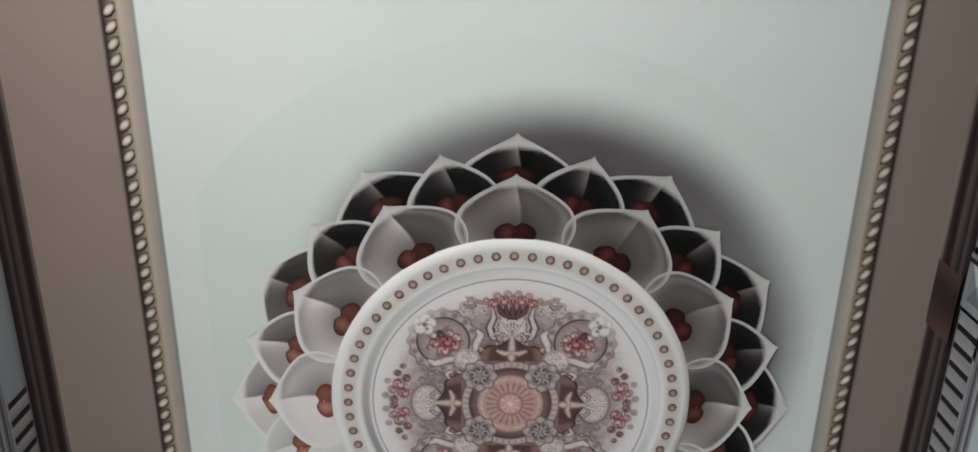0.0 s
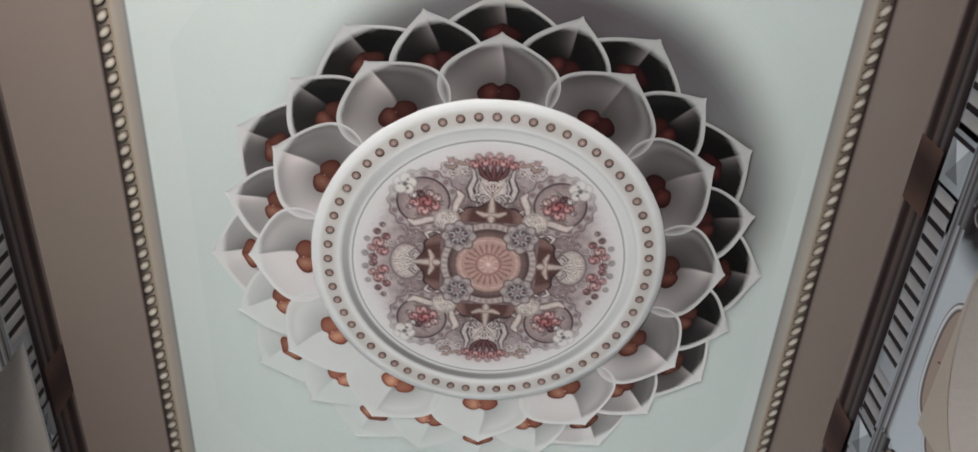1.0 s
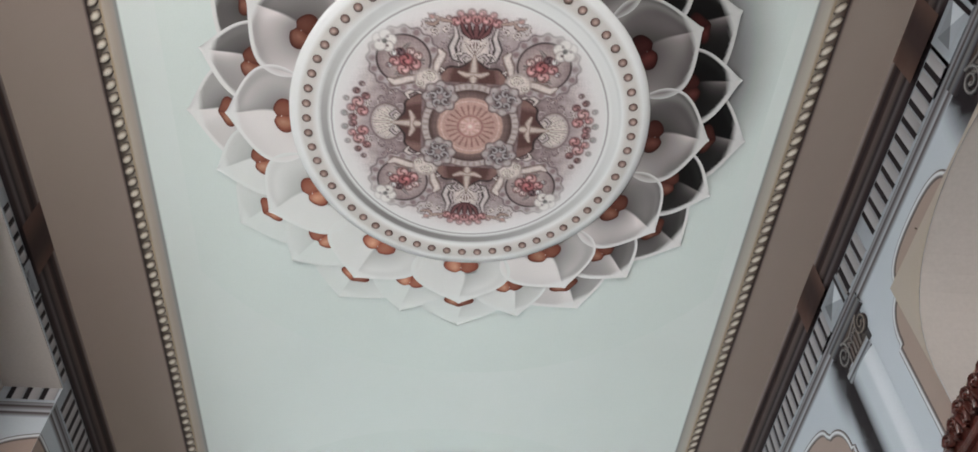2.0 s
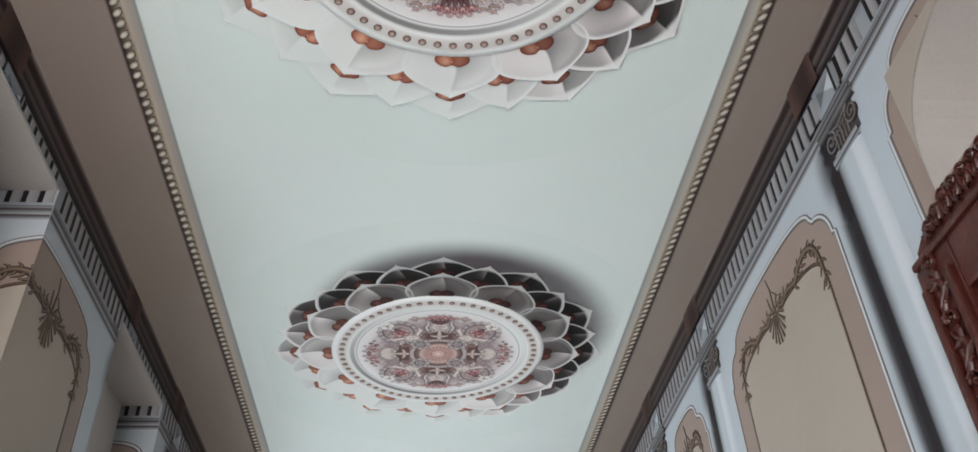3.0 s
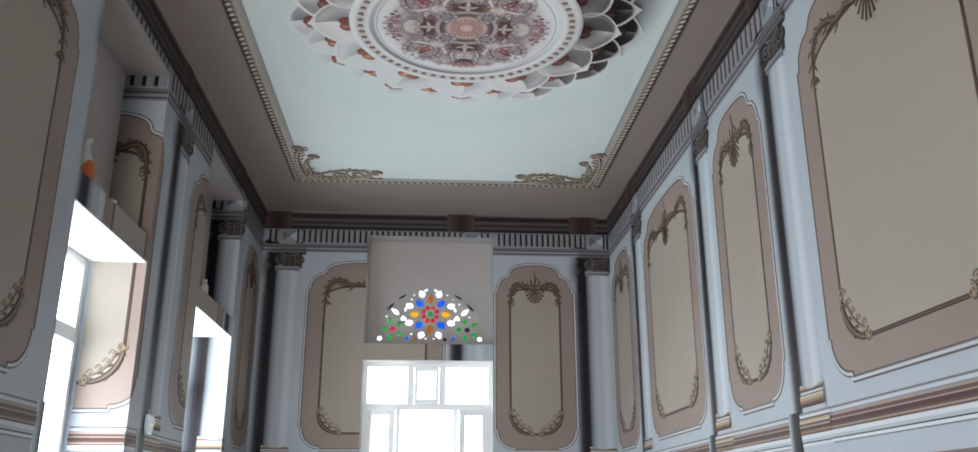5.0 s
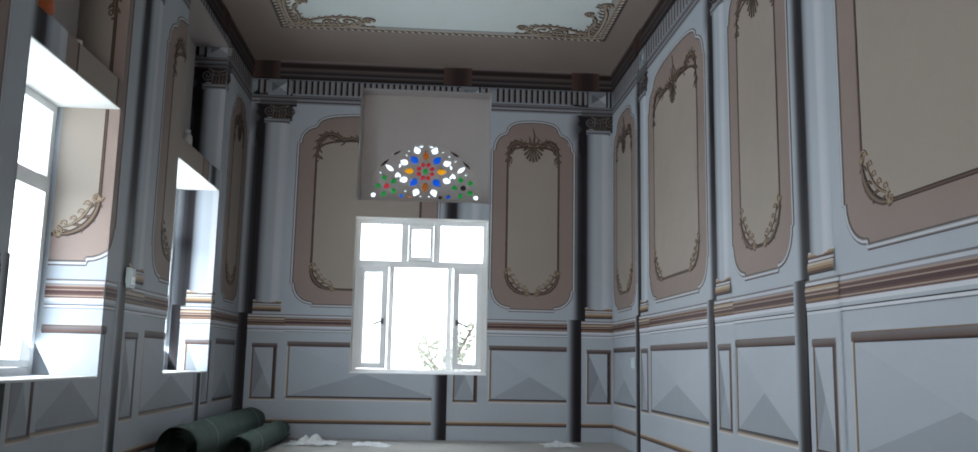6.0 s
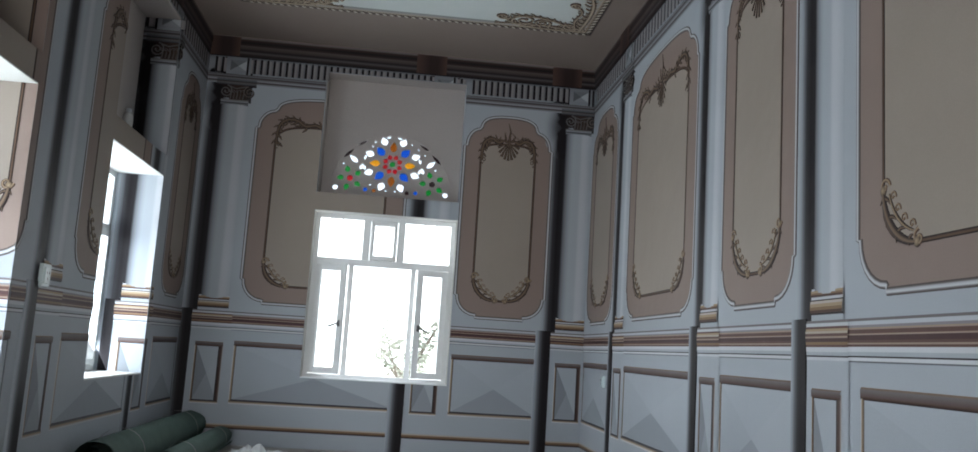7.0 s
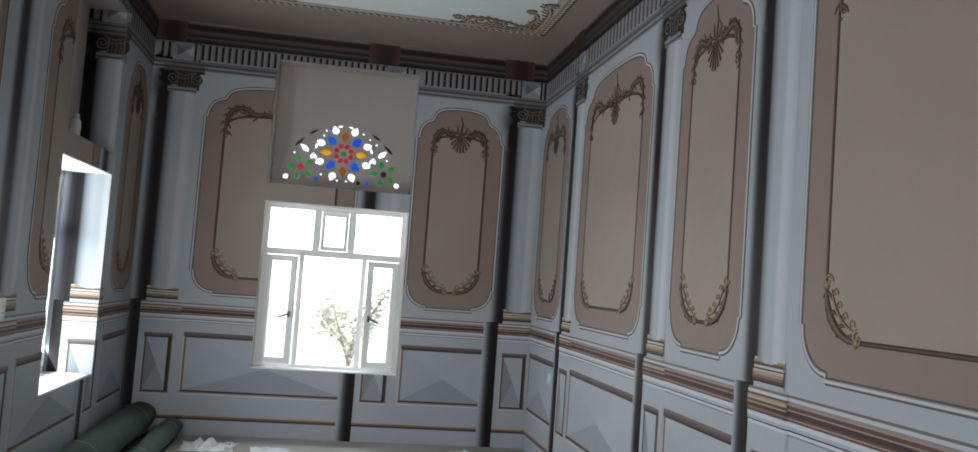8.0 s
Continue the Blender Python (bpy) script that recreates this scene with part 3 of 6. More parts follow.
def point_panel(wall, patches, s0, s1, z0, z1, w, narrow=False):
    """A framed panel with a faceted diamond-point face."""
    sh = Sheet()
    c = (s0 + s1) / 2
    low = blend(WALL, DUSK, 0.42)
    facet = w + (0.012 if narrow else 0.016)
    z_peak = (z0 + z1) / 2 if narrow else z0 + 0.23
    corners = [(s0, z0), (s1, z0), (s1, z1), (s0, z1)]
    # Facet tones: light and shade of the diamond point, painted in ink
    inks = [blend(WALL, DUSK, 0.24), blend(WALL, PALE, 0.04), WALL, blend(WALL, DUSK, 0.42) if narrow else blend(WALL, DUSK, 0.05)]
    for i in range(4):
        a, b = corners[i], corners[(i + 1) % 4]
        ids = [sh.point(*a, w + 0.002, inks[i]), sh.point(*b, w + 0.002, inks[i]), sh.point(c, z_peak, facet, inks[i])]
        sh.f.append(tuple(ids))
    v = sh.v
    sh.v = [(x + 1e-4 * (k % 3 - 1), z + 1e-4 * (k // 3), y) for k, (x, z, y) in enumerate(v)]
    emit(sh, "facet_panel", wall, patches, label="pale faceted dado panel with printed shading")
    sh = Sheet()
    t = 0.042 if narrow else 0.05
    top, rest = blend(BROWN, WALL, 0.25), blend(LINE, WALL, 0.1)
    sh.level(s0 - t * 0.5, s1 + t * 0.5, [(z1 + t, w, GOLD), (z1 + t * 0.8, w + 0.014, top), (z1 + t * 0.2, w + 0.012, BROWN), (z1, w, LINE)])
    sh.level(s0 - t * 0.5, s1 + t * 0.5, [(z0, w, LINE), (z0 - t * 0.25, w + 0.01, rest), (z0 - t * 0.45, w + 0.012, GILT), (z0 - t * 0.8, w, PALE)])
    sh.upright(z0 - t * 0.5, z1 + t * 0.6, [(s0 - t * 0.55, w, PALE), (s0 - t * 0.3, w + 0.01, GOLD if narrow else GILT), (s0, w, LINE)])
    sh.upright(z0 - t * 0.5, z1 + t * 0.6, [(s1 - (t * 0.45 if narrow else 0), w + 0.004, LINE), (s1 + t * 0.3, w + 0.01, BROWN if narrow else WALL), (s1 + t * 0.55, w, blend(GOLD, PALE, 0.5))])
    emit(sh, "panel_frame", wall, patches, label="brown and gilt panel frame")


RAIL = banded([(1.225, 0.008, blend(BROWN, WALL, 0.25)), (1.214, 0.010, blend(WALL, PALE, 0.3)), (1.198, 0.013, blend(RUST, WALL, 0.45)), (1.188, 0.015, TAN), (1.180, 0.018, RUST), (1.164, 0.019, TAN),
               (1.158, 0.021, WINE), (1.138, 0.021, RUST), (1.128, 0.018, TAN), (1.121, 0.017, RUST), (1.112, 0.015, blend(WALL, PALE, 0.6)), (1.092, 0.013, WALL), (1.076, 0.010, LINE), (1.070, 0.009, blend(WALL, PALE, 0.7)), (1.056, 0.006, blend(LINE, WALL, 0.35)), (1.050, 0.003, WALL)])
SKIRT = banded([(0.19, 0.008, blend(GILT, PALE, 0.3)), (0.178, 0.012, GOLD), (0.162, 0.012, BROWN), (0.150, 0.008, LINE), (0.144, 0.003, WALL)])
CORNICE = [(3.90, 0.060, SOFFIT_INK), (3.885, 0.058, blend(SOFFIT_INK, PALE, 0.25)), (3.87, 0.052, BROWN), (3.845, 0.050, DUSK), (3.82, 0.044, blend(DUSK, BROWN, 0.6)),
           (3.81, 0.040, blend(SOFFIT_INK, DUSK, 0.35)), (3.785, 0.034, blend(SOFFIT_INK, DUSK, 0.6)), (3.765, 0.028, DUSK), (3.745, 0.026, blend(BROWN, WALL, 0.25)),
           (3.725, 0.018, blend(DUSK, BROWN, 0.4)), (3.705, 0.008, DUSK), (3.695, 0.003, LINE)]
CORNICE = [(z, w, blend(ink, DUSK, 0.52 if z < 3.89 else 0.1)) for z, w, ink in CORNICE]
ARCHITRAVE = [(3.525, 0.003, WALL), (3.52, 0.014, blend(WALL, DUSK, 0.75)), (3.505, 0.018, blend(WALL, DUSK, 0.35)), (3.495, 0.016, LINE), (3.48, 0.014, blend(WALL, DUSK, 0.5)),
              (3.465, 0.012, blend(WALL, PALE, 0.1)), (3.455, 0.010, LINE), (3.44, 0.006, blend(WALL, DUSK, 0.45)), (3.425, 0.003, WALL)]


ARCHITRAVE = [(z, w, ink if ink == WALL else blend(ink, BROWN, 0.28)) for z, w, ink in ARCHITRAVE]


def runs(wall, patches, s0, s1):
    """The level bands that run the length of a wall."""
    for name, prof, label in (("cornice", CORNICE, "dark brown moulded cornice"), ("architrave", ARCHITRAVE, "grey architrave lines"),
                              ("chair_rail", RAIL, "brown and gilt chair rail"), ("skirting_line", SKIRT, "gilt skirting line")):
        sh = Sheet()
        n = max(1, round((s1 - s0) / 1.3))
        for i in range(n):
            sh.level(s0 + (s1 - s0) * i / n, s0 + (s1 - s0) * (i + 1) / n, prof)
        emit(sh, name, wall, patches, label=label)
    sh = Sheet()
    # Printed shade: the frieze's ink darkens up under the cornice
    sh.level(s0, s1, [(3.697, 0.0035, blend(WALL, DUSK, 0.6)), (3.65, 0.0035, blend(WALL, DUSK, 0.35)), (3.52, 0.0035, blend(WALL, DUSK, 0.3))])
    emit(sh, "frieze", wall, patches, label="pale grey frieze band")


def dentils(wall, patches, s0, s1, pitch=0.083):
    """Dark slots between the pale dentils of the frieze."""
    shared = {}
    n = int((s1 - s0) / pitch)
    for i in range(n):
        s = s0 + pitch * (i + 0.5)
        for a, b, z0, z1, fold in patches:
            if a + 0.015 < s < b - 0.015 and z0 < 3.68 and z1 > 3.54:
                lo, hi = max(z0, 3.535), min(z1, 3.69)
                if hi - lo < 0.03:
                    continue
                origin = Vector(fold(s, lo, 0.0))
                key = (fold, round(hi - lo, 3))
                if key not in shared:
                    sh = Sheet()
                    t, h = pitch * 0.24, hi - lo
                    sh.grid([[(x, z, w, ink) for x, w, ink in ((-t / 2 - 0.004, 0.0045, LINE), (-t / 2, 0.012, DUSK), (t / 2, 0.012, DUSK), (t / 2 + 0.004, 0.0045, LINE))] for z in (0.004, h - 0.004)])
                    sh.upright(0.004, h - 0.012, [(t / 2 + 0.005, 0.0045, LINE), (t / 2 + 0.007, 0.016, blend(blend(WALL, SOFFIT_INK, 0.5), DUSK, 0.08)), (pitch - t / 2 - 0.012, 0.016, blend(blend(WALL, SOFFIT_INK, 0.5), DUSK, 0.3)), (pitch - t / 2 - 0.006, 0.0045, blend(WALL, DUSK, 0.6))])
                    bm = sheet_bmesh(sh)
                    for v in bm.verts:
                        v.co = Vector(fold(s + v.co.x, lo + v.co.y, v.co.z)) - origin
                    shared[key] = finish_mesh("dentil", bm, PAPER)
                ob = new("dentil", shared[key])
                ob.location = origin
                ob.parent = wall


# East wall: s runs against y
EAST_COLUMNS = [1.465, 2.90, 5.10, 6.535, 8.635]
EAST_PANELS = [(3.22, 4.85, False), (5.42, 6.36, True), (6.85, 8.46, False), (8.94, 9.94, True)]
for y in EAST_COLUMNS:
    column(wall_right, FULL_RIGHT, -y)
for y0, y1, foot in EAST_PANELS:
    wall_panel(wall_right, FULL_RIGHT, -y1, -y0, round_foot=foot)
    point_panel(wall_right, FULL_RIGHT, -y1 + (0.05 if y1 < 9.9 else 0.02), -y0 - 0.02, 0.415, 0.905, 0.003)
wall_panel(wall_right, FULL_RIGHT, -2.62, -1.74, z1=3.35, round_foot=True)
runs(wall_right, FULL_RIGHT, -YF, 2.6)
dentils(wall_right, FULL_RIGHT, -YF + 0.06, 1.0)

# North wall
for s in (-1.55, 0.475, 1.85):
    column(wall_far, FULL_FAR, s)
for s0, s1, foot in ((-1.32, 0.16, False), (0.71, 1.585, True)):
    wall_panel(wall_far, FULL_FAR, s0, s1, round_foot=foot)
for s0, s1 in ((-1.30, 0.18), (0.74, 1.54)):
    point_panel(wall_far, FULL_FAR, s0, s1, 0.415, 0.905, 0.003)
runs(wall_far, FULL_FAR, XL, XR)
dentils(wall_far, FULL_FAR, XL + 0.04, XR - 0.02, 0.0615)

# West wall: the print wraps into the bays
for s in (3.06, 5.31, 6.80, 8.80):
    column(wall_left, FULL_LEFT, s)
for s0, s1, foot in ((3.38, 4.83, False), (5.43, 6.37, True), (7.09, 8.46, False), (9.15, 9.9, True)):
    wall_panel(wall_left, FULL_LEFT, s0, s1, round_foot=foot)
for s0, s1 in ((3.38, 4.81), (5.44, 6.33), (7.09, 8.44), (9.12, 9.9)):
    point_panel(wall_left, FULL_LEFT, s0, s1, 0.415, 0.905, 0.003)
runs(wall_left, FULL_LEFT, YN, YF)
dentils(wall_left, FULL_LEFT, 2.0, YF - 0.04)

# ---- ceiling: one printed sheet with a rope-edged frame ----
def frame_left(y):
    return -1.378


def frame_right(y):
    return 1.708


FRAME_FAR, FRAME_NEAR = 9.01, -2.2


def on_ceiling(s, z, w):
    return (s, z, ZC - w)


slab = Sheet()
# taupe border with worn, slightly uneven tone
rows = []
for j in range(27):
    y = YN - 0.3 + (YF + THICK - YN + 0.3) * j / 26
    rows.append([(XL - THICK + (XR - XL + 2 * THICK) * i / 12, y, 0.0,
                  blend(SOFFIT_INK, (0.30, 0.25, 0.22), 0.5 + 0.5 * noise.noise(Vector((i * 0.9, j * 0.45, 3.0))))) for i in range(13)])
slab.grid(rows)


def frame_strip(sheet, d0, d1, w0, w1, ink0, ink1):
    """A strip that runs round inside the frame's outer edge, from d0 to d1 metres in."""
    ring = []
    for d, w, ink in ((d0, w0, ink0), (d1, w1, ink1)):
        ring.append([(frame_left(FRAME_NEAR) + d, FRAME_NEAR + d, w, ink), (frame_right(FRAME_NEAR) - d, FRAME_NEAR + d, w, ink),
                     (frame_right(FRAME_FAR) - d, FRAME_FAR - d, w, ink), (frame_left(FRAME_FAR) + d, FRAME_FAR - d, w, ink), (frame_left(FRAME_NEAR) + d, FRAME_NEAR + d, w, ink)])
    sheet.grid(ring)


IVORY = (0.55, 0.49, 0.42)
frame_strip(slab, -0.018, -0.004, 0.003, 0.004, SOFFIT_INK, LINE)
frame_strip(slab, -0.004, 0.0, 0.004, 0.006, LINE, BROWN)
frame_strip(slab, 0.0, 0.052, 0.006, 0.006, (0.045, 0.03, 0.026), (0.36, 0.31, 0.26))
frame_strip(slab, 0.052, 0.066, 0.010, 0.012, GILT, IVORY)
frame_strip(slab, 0.066, 0.104, 0.012, 0.007, blend(IVORY, SOFFIT_INK, 0.4), blend(SOFFIT_INK, IVORY, 0.3))
frame_strip(slab, 0.104, 0.118, 0.007, 0.006, (0.33, 0.34, 0.33), (0.24, 0.25, 0.25))
frame_strip(slab, 0.118, 0.126, 0.006, 0.005, CEIL, CEIL)
d = 0.124
inner = []
for j in range(40):
    y = FRAME_NEAR + d + (FRAME_FAR - FRAME_NEAR - 2 * d) * j / 39
    x0, x1 = frame_left(y) + d, frame_right(y) - d
    inner.append([(x0 + (x1 - x0) * i / 14, y, 0.004, blend(CEIL, (0.70, 0.74, 0.73), 0.5 + 0.5 * noise.noise(Vector((i * 0.3, j * 0.3, 9.0))))) for i in range(15)])
slab.grid(inner)
# twisted rope of the frame, its cream highlights and dark gaps in the ink
BEAD = 0.064


def rope(start, end):
    a, b = Vector(start), Vector(end)
    n = int((b - a).length / BEAD)
    t = (b - a).normalized()
    side = Vector((-t.y, t.x))
    for i in range(n):
        c = a + t * BEAD * (i + 0.5)
        along, rise = t * 0.031 + side * 0.016, side * 0.025
        rows = []
        for q, h, ink in ((1.0, 0.006, DUSK), (0.78, 0.013, (0.20, 0.16, 0.13)), (0.45, 0.016, (0.56, 0.50, 0.43)), (0.05, 0.017, (0.68, 0.63, 0.56))):
            rows.append([(c.x + along.x * q * math.cos(u) + rise.x * q * math.sin(u), c.y + along.y * q * math.cos(u) + rise.y * q * math.sin(u), h, ink) for u in (2 * math.pi * k / 8 for k in range(9))])
        slab.grid(rows)


m = 0.028
rope((frame_right(FRAME_NEAR) - m, FRAME_NEAR), (frame_right(FRAME_FAR) - m, FRAME_FAR - m))
rope((frame_left(FRAME_FAR) + m, FRAME_FAR - m), (frame_left(FRAME_NEAR) + m, FRAME_NEAR))
rope((frame_right(FRAME_FAR) - m, FRAME_FAR - m), (frame_left(FRAME_FAR) + m, FRAME_FAR - m))
bm = sheet_bmesh(slab)
for v in bm.verts:
    v.co = on_ceiling(*v.co)
for f in bm.faces:
    f.normal_update()
    if f.normal.z > 0:
        f.normal_flip()
add_box(bm, (XL - THICK, YN - 0.3, ZC + 0.01), (XR + THICK, YF + THICK, ZC + 0.25))
ceiling = tagged(part("ceiling", bm, CEILING_PRINT), "pale green-white printed ceiling with taupe border and rope frame", "ceiling", kind="structure")


def corner_flourish(name, x, y, side):
    """A gilt scroll in a far corner of the ceiling frame."""
    sh = Sheet()
    tan, deep = (0.52, 0.43, 0.33), (0.075, 0.048, 0.036)
    pts = [(0.0, 0.05), (0.10, 0.03), (0.25, 0.02), (0.45, 0.04), (0.58, 0.09), (0.66, 0.17)]

    def smooth(ps, n=6):
        out = []
        for i in range(len(ps) - 1):
            p0, p1, p2, p3 = ps[max(0, i - 1)], ps[i], ps[i + 1], ps[min(len(ps) - 1, i + 2)]
            for k in range(n):
                t = k / n
                out.append(tuple(0.5 * (2 * b + (c - a) * t + (2 * a - 5 * b + 4 * c - e) * t * t + (3 * b - a - 3 * c + e) * t ** 3) for a, b, c, e in zip(p0, p1, p2, p3)))
        return out + [ps[-1]]

    def stroke(ps, wide, leaves=0.0, flip=1):
        q = [(x - side * a * 1.14, y - b * 1.14) for a, b in smooth(ps)]
        sh.ridge(q, taper(wide), 0.018, deep, tan, low=0.007)
        if leaves:
            leaf_spray(sh, q, leaves, flip * side, deep, tan, 2, 0.015)
            leaf_spray(sh, q, leaves * 0.6, -flip * side, deep, tan, 3, 0.015)

    sh.fan((x - side * 0.16, y - 0.12), [(x, y), (x - side * 0.5, y), (x - side * 0.36, y - 0.09), (x - side * 0.12, y - 0.16), (x - side * 0.05, y - 0.5), (x, y - 0.62)], 0.0065, (0.40, 0.33, 0.27))
    stroke(pts, 0.06, 0.09)
    stroke([(0.05, 0.0), (0.04, 0.14), (0.03, 0.34), (0.045, 0.55), (0.10, 0.72)], 0.055, 0.09, -1)
    stroke([(0.04, 0.08), (0.16, 0.12), (0.30, 0.20), (0.46, 0.24), (0.60, 0.22)], 0.045, 0.06)
    stroke([(0.08, 0.04), (0.12, 0.22), (0.10, 0.40), (0.16, 0.52)], 0.035, 0.05, -1)
    stroke([(0.02, 0.02), (0.18, 0.06), (0.40, 0.09), (0.72, 0.05)], 0.04, 0.04)
    for a, b, r, turn in ((0.50, 0.15, 0.115, 640), (0.36, 0.13, 0.07, -560), (0.67, 0.20, 0.05, 500), (0.08, 0.70, 0.055, -520), (0.17, 0.53, 0.045, 520), (0.14, 0.12, 0.06, 480)):
        curl(sh, x - side * a * 1.14, y - b * 1.14, r * 1.14, 30, turn * side, 0.036, deep, tan, 0.02, 22)
    return tagged(emit(sh, name, None, [(-9, 9, -9, 19, on_ceiling)], CEILING_PRINT, smooth=True)[0], "gilt scrolled corner ornament on the ceiling frame", "ceiling ornament", "ceiling corner ornaments")


corner_flourish("ceiling_corner_ornament", frame_right(FRAME_FAR) - 0.06, FRAME_FAR - 0.05, 1)
corner_flourish("ceiling_corner_ornament", frame_left(FRAME_FAR) + 0.06, FRAME_FAR - 0.05, -1)

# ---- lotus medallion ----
# Direction of the light painted into the medallion's inks
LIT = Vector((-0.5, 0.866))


def ceiling_part(sh, name, parent, label="", smooth=True):
    bm = sheet_bmesh(sh)
    for v in bm.verts:
        v.co = (v.co.x, v.co.y, -v.co.z * FLAT)
    for f in bm.faces:
        f.normal_update()
    bmesh.ops.recalc_face_normals(bm, faces=bm.faces)
    return part(name, bm, CEILING_PRINT, parent, label, smooth)


def petal(parent, angle, r0, r1, half, base, row):
    """One printed petal: thin white rim, hollow shaded in ink by its angle to LIT and split by a sharp ridge, and a
    copper heart at its foot.
    """
    d = Vector((math.cos(angle), math.sin(angle)))
    e = Vector((-d.y, d.x))
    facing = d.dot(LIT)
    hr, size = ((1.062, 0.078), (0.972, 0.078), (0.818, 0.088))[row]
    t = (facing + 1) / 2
    # Painted light and shade: tones of the two halves and the hollow
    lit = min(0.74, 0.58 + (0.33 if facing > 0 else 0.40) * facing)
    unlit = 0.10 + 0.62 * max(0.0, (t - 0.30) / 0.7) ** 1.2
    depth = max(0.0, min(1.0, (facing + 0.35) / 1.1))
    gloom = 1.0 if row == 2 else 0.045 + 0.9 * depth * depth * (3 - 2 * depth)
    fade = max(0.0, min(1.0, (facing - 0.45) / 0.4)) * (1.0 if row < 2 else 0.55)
    n, k = 34, 40
    rows = []
    for i in range(n + 1):
        u = i / n
        if u < 0.40:
            wide = half * (0.66 + 0.34 * math.sin(math.pi / 2 * u / 0.40))
        else:
            q = (u - 0.40) / 0.60
            wide = half * max(0.0, 1 - q ** 2.4) ** 1.28
        wide = max(wide, half * 0.008)
        pts = []
        for j in range(k + 1):
            v = -1 + 2 * j / k
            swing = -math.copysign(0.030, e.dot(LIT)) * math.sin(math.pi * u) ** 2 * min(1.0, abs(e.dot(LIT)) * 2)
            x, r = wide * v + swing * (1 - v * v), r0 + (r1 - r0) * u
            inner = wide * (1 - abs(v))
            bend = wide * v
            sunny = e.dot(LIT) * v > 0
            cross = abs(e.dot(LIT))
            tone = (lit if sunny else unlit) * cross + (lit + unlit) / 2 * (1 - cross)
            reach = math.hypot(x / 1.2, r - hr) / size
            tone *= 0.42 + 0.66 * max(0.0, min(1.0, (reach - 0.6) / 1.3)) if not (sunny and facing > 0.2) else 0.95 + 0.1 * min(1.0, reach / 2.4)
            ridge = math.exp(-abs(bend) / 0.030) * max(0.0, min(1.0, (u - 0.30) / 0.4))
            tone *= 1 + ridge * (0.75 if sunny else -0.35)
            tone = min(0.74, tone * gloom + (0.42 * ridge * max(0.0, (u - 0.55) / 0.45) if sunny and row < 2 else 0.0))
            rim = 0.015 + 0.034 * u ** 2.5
            # shade painted as a dark arch under the curled tip
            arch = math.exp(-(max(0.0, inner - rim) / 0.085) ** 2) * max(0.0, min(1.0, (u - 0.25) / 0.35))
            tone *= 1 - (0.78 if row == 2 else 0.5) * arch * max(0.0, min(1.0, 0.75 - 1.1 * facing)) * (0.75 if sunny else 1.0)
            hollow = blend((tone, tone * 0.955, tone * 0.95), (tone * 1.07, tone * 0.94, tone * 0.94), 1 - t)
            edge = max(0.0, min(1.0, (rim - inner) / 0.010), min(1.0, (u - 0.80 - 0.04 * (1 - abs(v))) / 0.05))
            # a soft grey band of painted shade inside the rim, away from LIT
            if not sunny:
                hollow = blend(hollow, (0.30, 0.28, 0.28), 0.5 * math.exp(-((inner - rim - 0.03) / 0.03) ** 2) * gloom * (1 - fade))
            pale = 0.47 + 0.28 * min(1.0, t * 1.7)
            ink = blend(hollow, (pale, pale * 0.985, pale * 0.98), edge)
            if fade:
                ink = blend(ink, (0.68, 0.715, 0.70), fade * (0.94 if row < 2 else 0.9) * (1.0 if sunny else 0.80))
            p = d * r + e * x
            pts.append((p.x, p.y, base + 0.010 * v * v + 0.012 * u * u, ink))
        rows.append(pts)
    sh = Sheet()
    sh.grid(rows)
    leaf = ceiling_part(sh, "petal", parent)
    sh = Sheet()
    # Heart tones follow LIT as well, with painted shade and glint
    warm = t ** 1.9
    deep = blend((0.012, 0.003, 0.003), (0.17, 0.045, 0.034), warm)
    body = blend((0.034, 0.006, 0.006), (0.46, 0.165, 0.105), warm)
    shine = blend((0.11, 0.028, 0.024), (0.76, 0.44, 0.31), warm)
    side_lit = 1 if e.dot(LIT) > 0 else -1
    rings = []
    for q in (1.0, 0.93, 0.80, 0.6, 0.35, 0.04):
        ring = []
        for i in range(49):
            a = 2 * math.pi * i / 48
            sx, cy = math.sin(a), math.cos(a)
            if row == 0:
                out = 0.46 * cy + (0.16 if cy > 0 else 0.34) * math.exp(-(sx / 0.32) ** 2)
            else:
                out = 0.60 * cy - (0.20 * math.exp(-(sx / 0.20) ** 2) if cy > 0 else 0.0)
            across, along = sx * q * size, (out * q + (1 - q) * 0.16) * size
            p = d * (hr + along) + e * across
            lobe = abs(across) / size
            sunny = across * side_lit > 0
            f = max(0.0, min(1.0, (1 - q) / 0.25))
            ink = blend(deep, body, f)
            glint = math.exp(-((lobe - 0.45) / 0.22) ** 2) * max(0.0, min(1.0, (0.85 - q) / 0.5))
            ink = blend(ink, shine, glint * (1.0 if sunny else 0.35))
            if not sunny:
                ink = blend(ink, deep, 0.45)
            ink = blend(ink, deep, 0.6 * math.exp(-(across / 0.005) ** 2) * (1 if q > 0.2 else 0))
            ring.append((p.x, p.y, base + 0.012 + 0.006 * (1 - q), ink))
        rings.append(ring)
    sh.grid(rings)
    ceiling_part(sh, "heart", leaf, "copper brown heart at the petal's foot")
    return leaf


